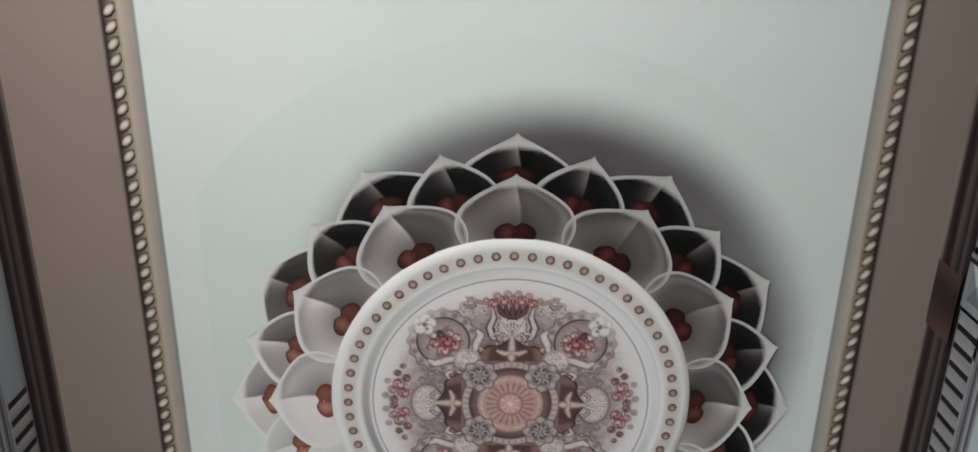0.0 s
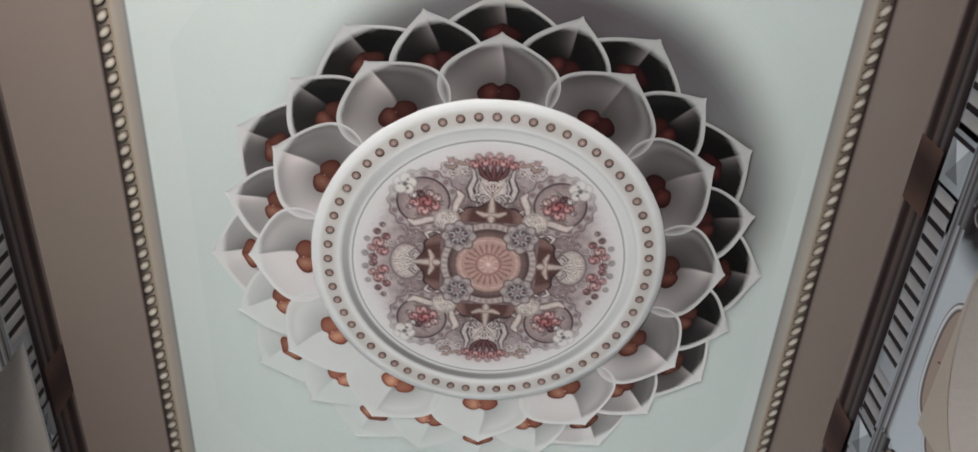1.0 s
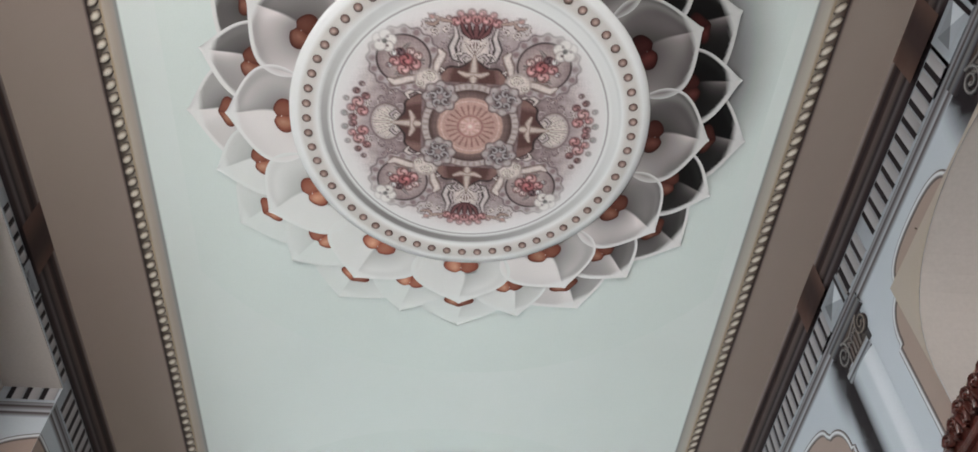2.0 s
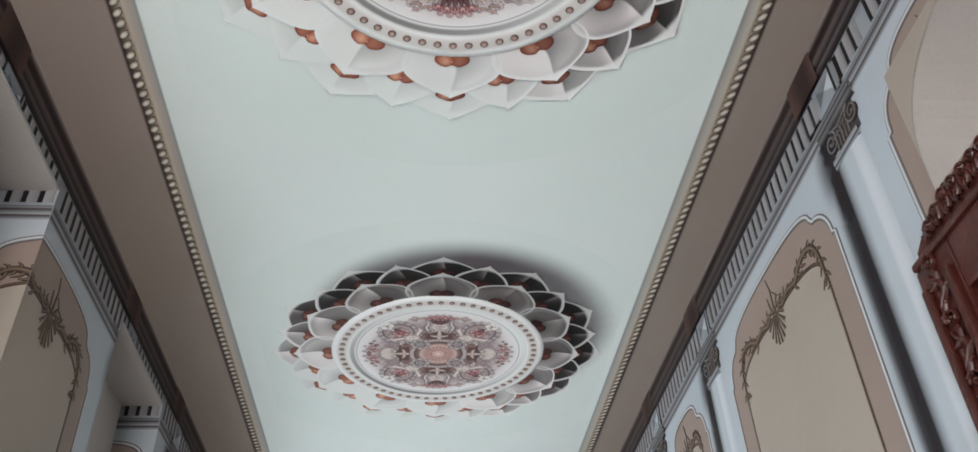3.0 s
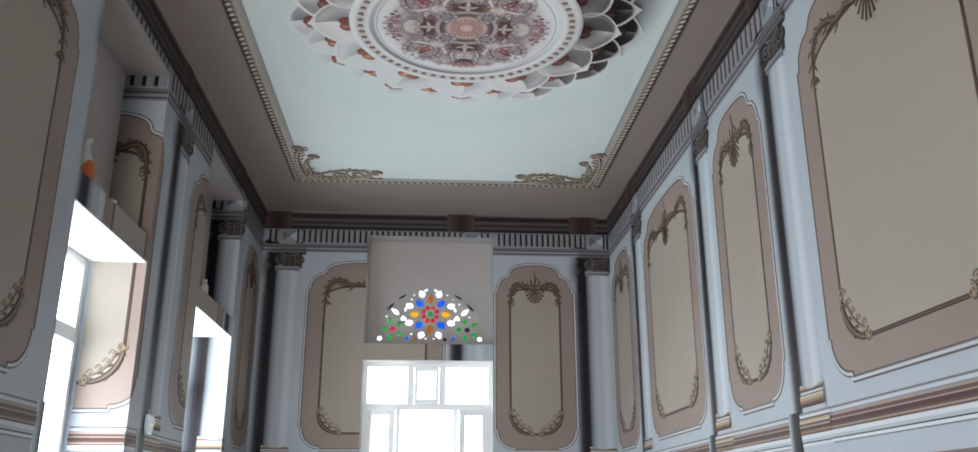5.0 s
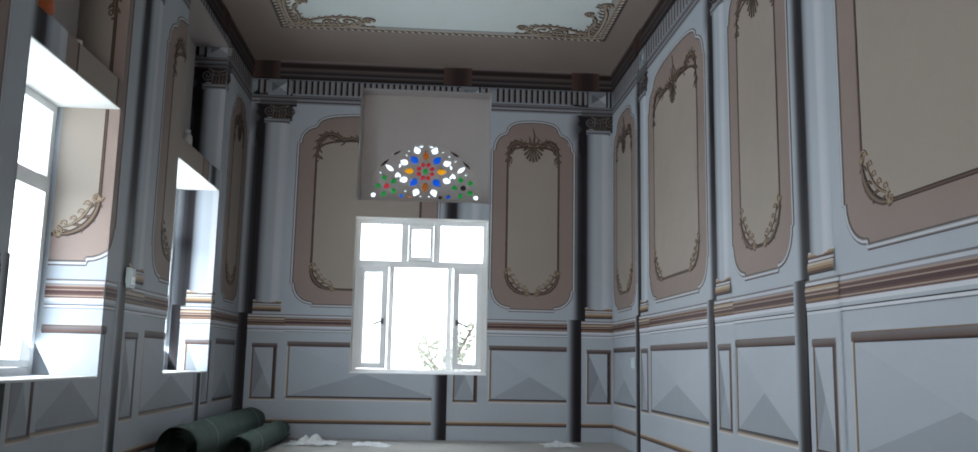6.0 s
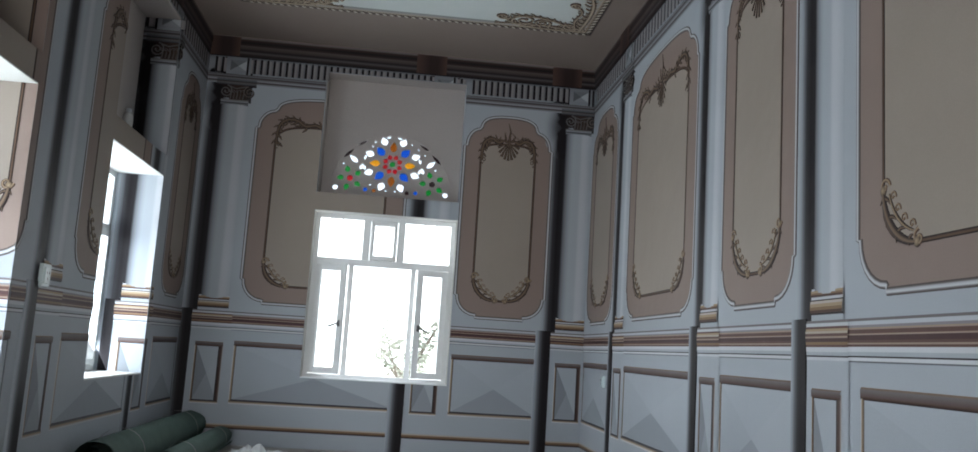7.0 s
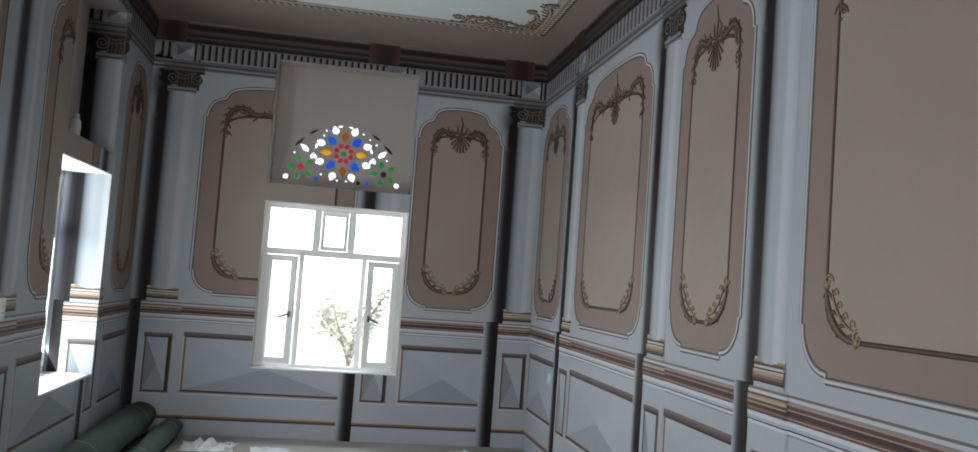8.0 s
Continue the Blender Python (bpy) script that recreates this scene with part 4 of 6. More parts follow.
def medallion(x, y):
    med = new("ceiling_medallion")
    med.location = (x, y, ZC - 0.0045)
    tagged(med, "printed lotus medallion with white petals and copper hearts", "ceiling medallion", "lotus medallions on the ceiling")
    # soft cast shadow of the petals, printed into the ink behind them
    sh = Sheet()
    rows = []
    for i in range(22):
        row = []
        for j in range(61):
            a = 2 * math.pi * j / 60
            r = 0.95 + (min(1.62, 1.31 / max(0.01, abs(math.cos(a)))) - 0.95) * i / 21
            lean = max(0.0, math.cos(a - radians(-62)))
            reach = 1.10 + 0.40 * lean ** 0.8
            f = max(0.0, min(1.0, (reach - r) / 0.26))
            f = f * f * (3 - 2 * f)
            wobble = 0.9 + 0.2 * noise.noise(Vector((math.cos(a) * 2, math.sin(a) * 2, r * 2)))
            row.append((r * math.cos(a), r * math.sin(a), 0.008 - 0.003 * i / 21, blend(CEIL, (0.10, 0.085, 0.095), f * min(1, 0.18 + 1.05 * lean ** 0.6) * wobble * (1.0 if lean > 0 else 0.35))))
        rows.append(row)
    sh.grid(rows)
    ceiling_part(sh, "printed_shadow", med, "soft dark airbrushed shadow behind petals")
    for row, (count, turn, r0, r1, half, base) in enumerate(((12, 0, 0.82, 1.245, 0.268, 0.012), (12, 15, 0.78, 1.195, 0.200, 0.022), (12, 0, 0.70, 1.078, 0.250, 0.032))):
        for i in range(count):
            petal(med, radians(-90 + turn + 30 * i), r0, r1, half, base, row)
    # dished white ring
    sh = Sheet()
    rows = []
    white = (0.76, 0.76, 0.76)
    for r, w, ink in ((0.80, 0.03, (0.35, 0.33, 0.33)), (0.795, 0.055, white), (0.765, 0.068, white), (0.745, 0.070, (0.6, 0.57, 0.55)), (0.70, 0.068, (0.62, 0.58, 0.56)), (0.675, 0.068, white),
                      (0.665, 0.062, (0.64, 0.64, 0.64)), (0.655, 0.056, None), (0.635, 0.050, None), (0.62, 0.048, white), (0.612, 0.046, (0.34, 0.31, 0.32)), (0.606, 0.045, white), (0.5, 0.044, (0.74, 0.73, 0.73)), (0.02, 0.044, (0.74, 0.72, 0.72))):
        row = []
        for j in range(73):
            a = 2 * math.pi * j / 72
            # The dish's shade is painted in ink, darkest towards LIT
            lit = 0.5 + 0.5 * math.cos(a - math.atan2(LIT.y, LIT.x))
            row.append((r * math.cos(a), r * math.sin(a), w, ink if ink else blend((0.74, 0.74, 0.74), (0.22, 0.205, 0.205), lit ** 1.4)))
        rows.append(row)
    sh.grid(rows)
    ceiling_part(sh, "plate", med, "white dished plate with a raised rim and painted shade")
    # beads on the rim share one mesh
    one = Sheet()
    # Dark rim and pale top paint shade and highlight on each bead
    one.dome(0, 0, 0.021, 0.022, (0.06, 0.030, 0.028), (0.50, 0.36, 0.32), low=0.0, segments=10)
    first = ceiling_part(one, "bead", med)
    for i in range(60):
        a = 2 * math.pi * i / 60
        ob = first if i == 0 else new("bead", first.data)
        ob.parent = med
        ob.location = (0.722 * math.cos(a), 0.722 * math.sin(a), -0.068 * FLAT)
    painted_centre(med)
    return med


def painted_centre(med):
    """The four-fold printed picture in the plate, painted on one fine sheet: rosette, cartouches, flower roundels and garlands."""
    side, base, reach = 241, 0.047, 0.604
    axis = np.linspace(-reach, reach, side)
    gx, gy = np.meshgrid(axis, axis)
    X, Y = np.abs(gx).ravel(), np.abs(gy).ravel()
    C = np.tile(np.array((0.70, 0.675, 0.68)), (X.size, 1))
    rng = np.random.RandomState(7)
    cream, light, mauve, brown = (0.70, 0.62, 0.585), (0.58, 0.485, 0.49), (0.36, 0.25, 0.26), (0.19, 0.085, 0.075)
    deep, pink, wine, salmon, grey = (0.045, 0.022, 0.024), (0.62, 0.28, 0.28), (0.20, 0.045, 0.06), (0.60, 0.37, 0.315), (0.46, 0.43, 0.445)

    def lay(cover, colour):
        C[:] += (np.asarray(colour) - C) * np.clip(cover, 0, 1)[:, None]

    def far(cx, cy, a, b=None, turn=0.0):
        """Signed distance, roughly, to an ellipse."""
        b = b or a
        u, v = X - cx, Y - cy
        c, q = math.cos(turn), math.sin(turn)
        u, v = c * u + q * v, c * v - q * u
        return (np.hypot(u / a, v / b) - 1) * min(a, b)

    def fill(dist, colour, soft=0.007, strength=1.0):
        lay(strength * (0.5 - dist / soft), colour)

    def line(dist, width, colour, strength=1.0):
        lay(strength * (1.1 - np.abs(dist) / width), colour)

    def stroke(path, width, dark, pale, tip=0.4):
        """A rounded strand with a dark edge and a pale crown, thinner at its ends."""
        n = len(path) - 1
        best = np.full(X.size, 9.0)
        for i, ((ax, ay), (bx, by)) in enumerate(zip(path, path[1:])):
            dx, dy = bx - ax, by - ay
            f = np.clip(((X - ax) * dx + (Y - ay) * dy) / (dx * dx + dy * dy + 1e-9), 0, 1)
            w = width * (tip + (1 - tip) * np.sin(np.pi * (i + f) / n))
            best = np.minimum(best, np.hypot(X - ax - dx * f, Y - ay - dy * f) / w)
        lay((1.0 - best) * 4, dark)
        lay((0.68 - best) * 3, pale)

    def spiral(cx, cy, r, start, turn, width, dark, pale):
        stroke([(cx + r * (1 - 0.85 * f) * math.cos(start + turn * f), cy + r * (1 - 0.85 * f) * math.sin(start + turn * f)) for f in (i / 11 for i in range(12))], width, dark, pale, 0.6)

    def rose(cx, cy, r, hue):
        dist = far(cx, cy, r)
        fill(dist, wine, 0.006)
        fill(dist + 0.004, hue, 0.006)
        u, v = X - cx, Y - cy
        whorl = np.sin(np.arctan2(v, u) * 2 + np.hypot(u, v) / r * 7)
        lay((0.5 - dist / 0.006) * np.clip(whorl, 0, 1) * 0.75, tuple(0.35 * h for h in hue))
        fill(far(cx - r * 0.3, cy - r * 0.3, r * 0.35), tuple(min(0.8, h * 1.5) for h in hue), 0.008, 0.8)

    R = np.hypot(X, Y)
    A = np.arctan2(Y, X)
    # mauve ground that fades out towards the plate, with faint marbling
    marble = 0.5 + 0.25 * np.sin(X * 61 + 3 * np.sin(Y * 43)) + 0.25 * np.sin(Y * 57 + 3 * np.sin(X * 39 + 1))
    lay((0.585 + 0.02 * np.cos(8 * A) - R) / 0.10 * 0.85, light)
    lay((0.48 - R) / 0.16 * 0.75, mauve)
    lay((0.53 - R) / 0.1 * 0.40 * marble, (0.26, 0.19, 0.20))
    # fine scrolls all over the ground
    for i in range(46):
        a, r = rng.uniform(0.02, 1.55), rng.uniform(0.26, 0.54)
        tone = (cream, light, (0.44, 0.33, 0.33))[rng.randint(3)]
        spiral(r * math.cos(a), r * math.sin(a), rng.uniform(0.018, 0.036), rng.uniform(0, 6.28), rng.choice((-1, 1)) * rng.uniform(5, 8), rng.uniform(0.005, 0.008), (0.15, 0.095, 0.10), tone)
    # north and south: lyre of two S-scrolls, leaf and rose garland
    fill(far(0, 0.40, 0.115, 0.10), (0.40, 0.33, 0.34), 0.05)
    fill(far(0, 0.385, 0.062, 0.075), cream, 0.05)
    stroke([(0.045, 0.315), (0.085, 0.335), (0.098, 0.38), (0.080, 0.43), (0.088, 0.475)], 0.020, deep, (0.64, 0.57, 0.56))
    stroke([(0.062, 0.345), (0.072, 0.385), (0.058, 0.43)], 0.011, deep, light)
    spiral(0.060, 0.335, 0.026, 0, 7, 0.009, deep, cream)
    for q in (-0.6, -0.3, 0.0, 0.3, 0.6):
        stroke([(0, 0.35), (0.075 * math.sin(q), 0.35 + 0.07 * math.cos(q))], 0.009, brown, cream)
    for q in (0.0, 0.022, 0.044):
        stroke([(q * 0.4, 0.425), (q + 0.004, 0.455), (q * 1.5, 0.50)], 0.014, deep, (0.27, 0.10, 0.11))
    for cx, cy, r in ((0.0, 0.515, 0.026), (0.045, 0.512, 0.025), (0.085, 0.500, 0.022), (0.022, 0.543, 0.017), (0.068, 0.535, 0.016), (0.115, 0.512, 0.013)):
        rose(cx, cy, r, pink if cx < 0.1 else (0.64, 0.42, 0.40))
    stroke([(0.10, 0.495), (0.15, 0.505), (0.20, 0.525)], 0.012, (0.30, 0.20, 0.17), (0.52, 0.36, 0.31))
    stroke([(0.15, 0.505), (0.175, 0.48), (0.21, 0.485)], 0.012, (0.26, 0.17, 0.15), (0.50, 0.35, 0.30))
    rose(0.185, 0.515, 0.013, (0.55, 0.22, 0.17))
    # east and west: cream shell and rose garlands
    fill(far(0.375, 0, 0.085, 0.10), (0.42, 0.34, 0.35), 0.05)
    fill(far(0.37, 0, 0.062, 0.082), cream, 0.03)
    for i in range(7):
        q = (i - 3) * 0.36
        stroke([(0.325, 0.006 * (i - 3)), (0.325 + 0.105 * math.cos(q), 0.088 * math.sin(q))], 0.009, (0.40, 0.31, 0.29), (0.70, 0.65, 0.59), 0.7)
    line(far(0.37, 0, 0.072, 0.094), 0.006, (0.24, 0.15, 0.15), 0.8)
    for cx, cy, r, hue in ((0.475, 0.05, 0.026, pink), (0.495, 0.095, 0.027, (0.66, 0.36, 0.35)), (0.52, 0.015, 0.020, (0.40, 0.20, 0.21)), (0.525, 0.065, 0.020, pink), (0.46, 0.125, 0.019, (0.40, 0.20, 0.2)), (0.545, 0.11, 0.014, (0.34, 0.28, 0.29)), (0.556, 0.035, 0.016, (0.26, 0.22, 0.23)), (0.50, 0.15, 0.017, (0.30, 0.16, 0.16)), (0.475, 0.185, 0.013, (0.40, 0.31, 0.31))):
        rose(cx, cy, r, hue)
    # brown cartouches with dark outer curls and a cream spur
    for swap in (False, True):
        keep = (X, Y)
        if swap:
            X, Y = Y, X
        edge = 0.235 + 0.09 * np.clip(1 - (Y / 0.155) ** 2, 0, 1) * 0.9 + 0.012 * np.cos(Y * 55)
        cover = np.clip((edge - X) / 0.006, 0, 1) * np.clip((X - 0.215) / 0.006, 0, 1) * np.clip((0.155 - Y) / 0.008, 0, 1)
        lay(cover, brown)
        lay(cover * np.clip(np.sin(Y * 46 + 9 * X) * 0.9, 0, 1), (0.36, 0.205, 0.175))
        line(np.where(Y < 0.155, X - edge, 9.0), 0.008, deep, 0.95)
        stroke([(0.222, 0.155), (0.250, 0.170), (0.285, 0.150), (0.272, 0.125)], 0.015, deep, cream)
        stroke([(0.335, 0.010), (0.352, 0.040), (0.330, 0.060), (0.312, 0.045)], 0.011, deep, light)
        stroke([(0.205, 0.0), (0.25, 0.0), (0.345, 0.0)], 0.026, (0.30, 0.19, 0.16), (0.64, 0.54, 0.48), 0.35)
        stroke([(0.262, 0.0), (0.255, 0.030), (0.268, 0.062)], 0.017, (0.30, 0.19, 0.16), (0.62, 0.51, 0.45), 0.5)
        X, Y = keep
    # scalloped roundels with roses and a pansy
    cx, cy = 0.298, 0.312
    u, v = X - cx, Y - cy
    ang = np.arctan2(v, u)
    dist = np.hypot(u, v) - 0.148 - 0.006 * np.cos(16 * ang)
    fill(dist - 0.008, (0.25, 0.18, 0.19), 0.006, 0.8)
    fill(dist, (0.56, 0.495, 0.51), 0.006)
    lay((0.5 - dist / 0.006) * (0.5 + 0.5 * np.cos(16 * ang)) * np.clip((np.hypot(u, v) - 0.118) / 0.02, 0, 1) * 0.5, mauve)
    fill(np.hypot(u, v) - 0.118, (0.37, 0.27, 0.275), 0.008)
    fill(np.hypot(u + 0.012, v + 0.012) - 0.098, (0.50, 0.40, 0.385), 0.05)
    line(np.hypot(u, v) - 0.114, 0.006, deep, 0.95)
    for i in range(10):
        a = rng.uniform(0, 6.28)
        stroke([(cx, cy), (cx + 0.05 * math.cos(a), cy + 0.05 * math.sin(a)), (cx + 0.085 * math.cos(a + 0.3), cy + 0.085 * math.sin(a + 0.3))], 0.010, (0.17, 0.14, 0.14), (0.36, 0.31, 0.30))
    for dx, dy, r, hue in ((-0.045, -0.02, 0.030, pink), (0.0, -0.045, 0.028, (0.66, 0.34, 0.33)), (-0.01, 0.0, 0.031, (0.50, 0.15, 0.16)), (0.038, -0.01, 0.024, pink), (-0.06, 0.02, 0.020, (0.68, 0.46, 0.44)), (0.015, 0.035, 0.020, (0.20, 0.12, 0.14)), (-0.03, 0.04, 0.018, (0.64, 0.44, 0.43)), (0.045, 0.03, 0.019, (0.62, 0.58, 0.58)), (0.06, -0.03, 0.014, (0.5, 0.46, 0.47))):
        rose(cx + dx, cy + dy, r, hue)
    for i in range(5):
        a = i * 1.257 + 0.4
        fill(far(0.378 + 0.028 * math.cos(a), 0.392 + 0.028 * math.sin(a), 0.027), (0.34, 0.27, 0.27), 0.006)
        fill(far(0.378 + 0.028 * math.cos(a), 0.392 + 0.028 * math.sin(a), 0.023), (0.72, 0.69, 0.66), 0.008)
    fill(far(0.378, 0.392, 0.011), deep, 0.006)
    for i in range(3):
        fill(far(0.378 + 0.024 * math.cos(i * 2.1), 0.392 + 0.024 * math.sin(i * 2.1), 0.006), (0.20, 0.12, 0.13), 0.005)
    # cream masks with horns between roundel and rosette
    stroke([(0.20, 0.235), (0.27, 0.222), (0.335, 0.200), (0.36, 0.215)], 0.026, (0.28, 0.19, 0.17), cream)
    stroke([(0.165, 0.245), (0.155, 0.30), (0.135, 0.345), (0.15, 0.365)], 0.026, (0.28, 0.19, 0.17), cream)
    fill(far(0.195, 0.225, 0.058, 0.052), (0.34, 0.25, 0.23), 0.008)
    fill(far(0.195, 0.225, 0.052, 0.046), cream, 0.02)
    spiral(0.185, 0.235, 0.028, 0, 7, 0.008, (0.28, 0.19, 0.17), (0.72, 0.67, 0.60))
    spiral(0.225, 0.205, 0.020, 1, -7, 0.007, (0.28, 0.19, 0.17), (0.72, 0.67, 0.60))
    # rosette in beaded rings
    fill(R - 0.222 + 0.004 * np.cos(40 * A), (0.24, 0.155, 0.15), 0.006)
    fill(R - 0.214, (0.56, 0.48, 0.46), 0.006)
    lay(np.clip((0.214 - R) / 0.006, 0, 1) * np.clip((R - 0.186) / 0.006, 0, 1) * np.clip(np.cos(44 * A), 0, 1) * 0.7, (0.33, 0.24, 0.23))
    fill(R - 0.186, (0.15, 0.085, 0.08), 0.006)
    fill(R - 0.172, (0.27, 0.175, 0.16), 0.02)
    fill(R - 0.146, salmon, 0.008)
    lay(np.clip((0.112 - R) / 0.006, 0, 1) * np.clip((R - 0.058) / 0.008, 0, 1) * np.clip(np.cos(22 * A) * 1.6 - 0.3, 0, 1), (0.40, 0.20, 0.165))
    line(R - 0.128, 0.006, (0.70, 0.50, 0.44), 0.9)
    line(R - 0.054, 0.008, (0.42, 0.17, 0.15), 0.8)
    lay(np.clip((0.05 - R) / 0.006, 0, 1) * (0.5 + 0.5 * np.cos(9 * A + 40 * R)), (0.74, 0.50, 0.46))
    fill(R - 0.024, (0.70, 0.42, 0.40), 0.012)
    fill(far(0.0, 0.0, 0.010), (0.78, 0.66, 0.62), 0.01)
    # grey scalloped blossoms over the ring
    u, v = X - 0.138, Y - 0.142
    ang, rr = np.arctan2(v, u), np.hypot(u, v)
    fill(rr - 0.078 - 0.006 * np.cos(8 * ang), (0.20, 0.135, 0.135), 0.006)
    fill(rr - 0.071 - 0.006 * np.cos(8 * ang), (0.52, 0.455, 0.455), 0.008)
    lay(np.clip((0.07 - rr) / 0.006, 0, 1) * np.clip(-np.cos(8 * ang), 0, 1) * 0.7, mauve)
    fill(rr - 0.044, (0.15, 0.10, 0.105), 0.02)
    for i in range(5):
        a = i * 1.257
        spiral(0.138 + 0.030 * math.cos(a), 0.142 + 0.030 * math.sin(a), 0.024, a, 5, 0.010, (0.13, 0.085, 0.09), grey)
    fill(rr - 0.014, (0.40, 0.30, 0.30), 0.008)
    # finished sheet, cut to the round
    bm = bmesh.new()
    layer = bm.verts.layers.float_color.new("ink")
    grainy = 0.86 + 0.14 * np.sin(gx.ravel() * 210 + 4 * np.sin(gy.ravel() * 90)) * np.sin(gy.ravel() * 190 + 4 * np.sin(gx.ravel() * 80))
    fade = np.clip((R - 0.52) / 0.07, 0, 1)[:, None]
    C = 0.50 * (np.clip(C, 0.005, 1) / 0.50) ** 1.32 * (grainy[:, None] * (1 - fade) + fade)
    C += (C.mean(axis=1)[:, None] * np.array((1.06, 0.97, 0.98)) - C) * 0.36
    C = C * (1 - fade * 0.6) + np.array((0.72, 0.71, 0.71)) * fade * 0.6
    inks = np.clip(C, 0.008, 0.78).tolist()
    flat = np.hypot(gx, gy).ravel()
    vs = []
    for i, (x, y) in enumerate(zip(gx.ravel().tolist(), gy.ravel().tolist())):
        if flat[i] > reach:
            vs.append(None)
            continue
        p = bm.verts.new((x, y, -base * FLAT))
        p[layer] = (*inks[i], 1)
        vs.append(p)
    for j in range(side - 1):
        for i in range(side - 1):
            quad = (vs[j * side + i], vs[(j + 1) * side + i], vs[(j + 1) * side + i + 1], vs[j * side + i + 1])
            if None not in quad:
                bm.faces.new(quad)
    part("painted_centre", bm, CEILING_PRINT, med, "four-fold printed picture of roses, scrolls and a pink rosette", True)


first_medallion = medallion(0.205, 2.200)
copy_thing(first_medallion, Matrix.Translation((0.220, 5.937, ZC - 0.0045)))


# ---- windows ----
def bars_bm(boxes, bevel=0.004):
    bm = bmesh.new()
    for lo, hi in boxes:
        add_box(bm, lo, hi, bevel)
    return bm


def side_window(index, near, far):
    """A white sash window in the back of a bay, with a stone sill and a plain back above it."""
    win = new("window_%d" % index)
    win.location = (XL - 0.40, (near + far) / 2, SILL)
    tagged(win, "white plastic sash window deep in the wall", "window", kind="structure")
    h, top = (far - near) / 2, HEAD - SILL
    t = 0.055
    outer = [((-0.03, -h, 0), (0.03, -h + t, top)), ((-0.03, h - t, 0), (0.03, h, top)), ((-0.03, -h + t, 0), (0.03, h - t, t)), ((-0.03, -h + t, top - t), (0.03, h - t, top)),
             ((-0.03, -h + t, 1.12), (0.03, h - t, 1.12 + t)), ((-0.03, -0.03, t), (0.03, 0.03, 1.12))]
    part("window_frame", bars_bm(outer), PVC, win)
    for a, b in ((-h + t, -0.03), (0.03, h - t)):
        q = 0.045
        part("sash", bars_bm([((-0.01, a + 0.004, t + 0.004), (0.05, a + q, 1.116)), ((-0.01, b - q, t + 0.004), (0.05, b - 0.004, 1.116)), ((-0.01, a + q, t + 0.004), (0.05, b - q, t + q)), ((-0.01, a + q, 1.116 - q), (0.05, b - q, 1.116))]), PVC, win)
        pane = part("pane", box_bm((-0.004, a + q, t + q), (0.002, b - q, 1.116 - q)), CLEAR, win)
        pane.visible_shadow = False
    pane = part("pane", box_bm((-0.004, -h + t, 1.12 + t), (0.002, h - t, top - t)), CLEAR, win)
    pane.visible_shadow = False
    part("handle", bars_bm([((0.05, 0.012, 0.55), (0.075, 0.03, 0.60)), ((0.065, 0.014, 0.56), (0.08, 0.028, 0.68))], 0.003), PVC, win)
    part("window_sill", box_bm((0.03, -h, -0.002), (0.395, h, 0.012), 0.004), WHITE_PLASTER, win)
    part("niche_back", box_bm((0.06, -h, LEDGE - SILL + 0.002), (0.10, h, SOFFIT - SILL - 0.002)), PLASTER, win, "plain grey plaster niche back")
    part("niche_soffit", box_bm((0.10, -h + 0.003, SOFFIT - SILL - 0.012), (0.398, h - 0.003, SOFFIT - SILL - 0.003)), PLASTER, win, "plain grey plaster soffit")
    part("window_head", box_bm((0.03, -h + 0.003, top - 0.006), (0.398, h - 0.003, top - 0.002)), WHITE_PLASTER, win, "white plaster window head")
    return win


for i, (near, far) in enumerate(LEFT_BAYS):
    side_window(i + 1, near, far)


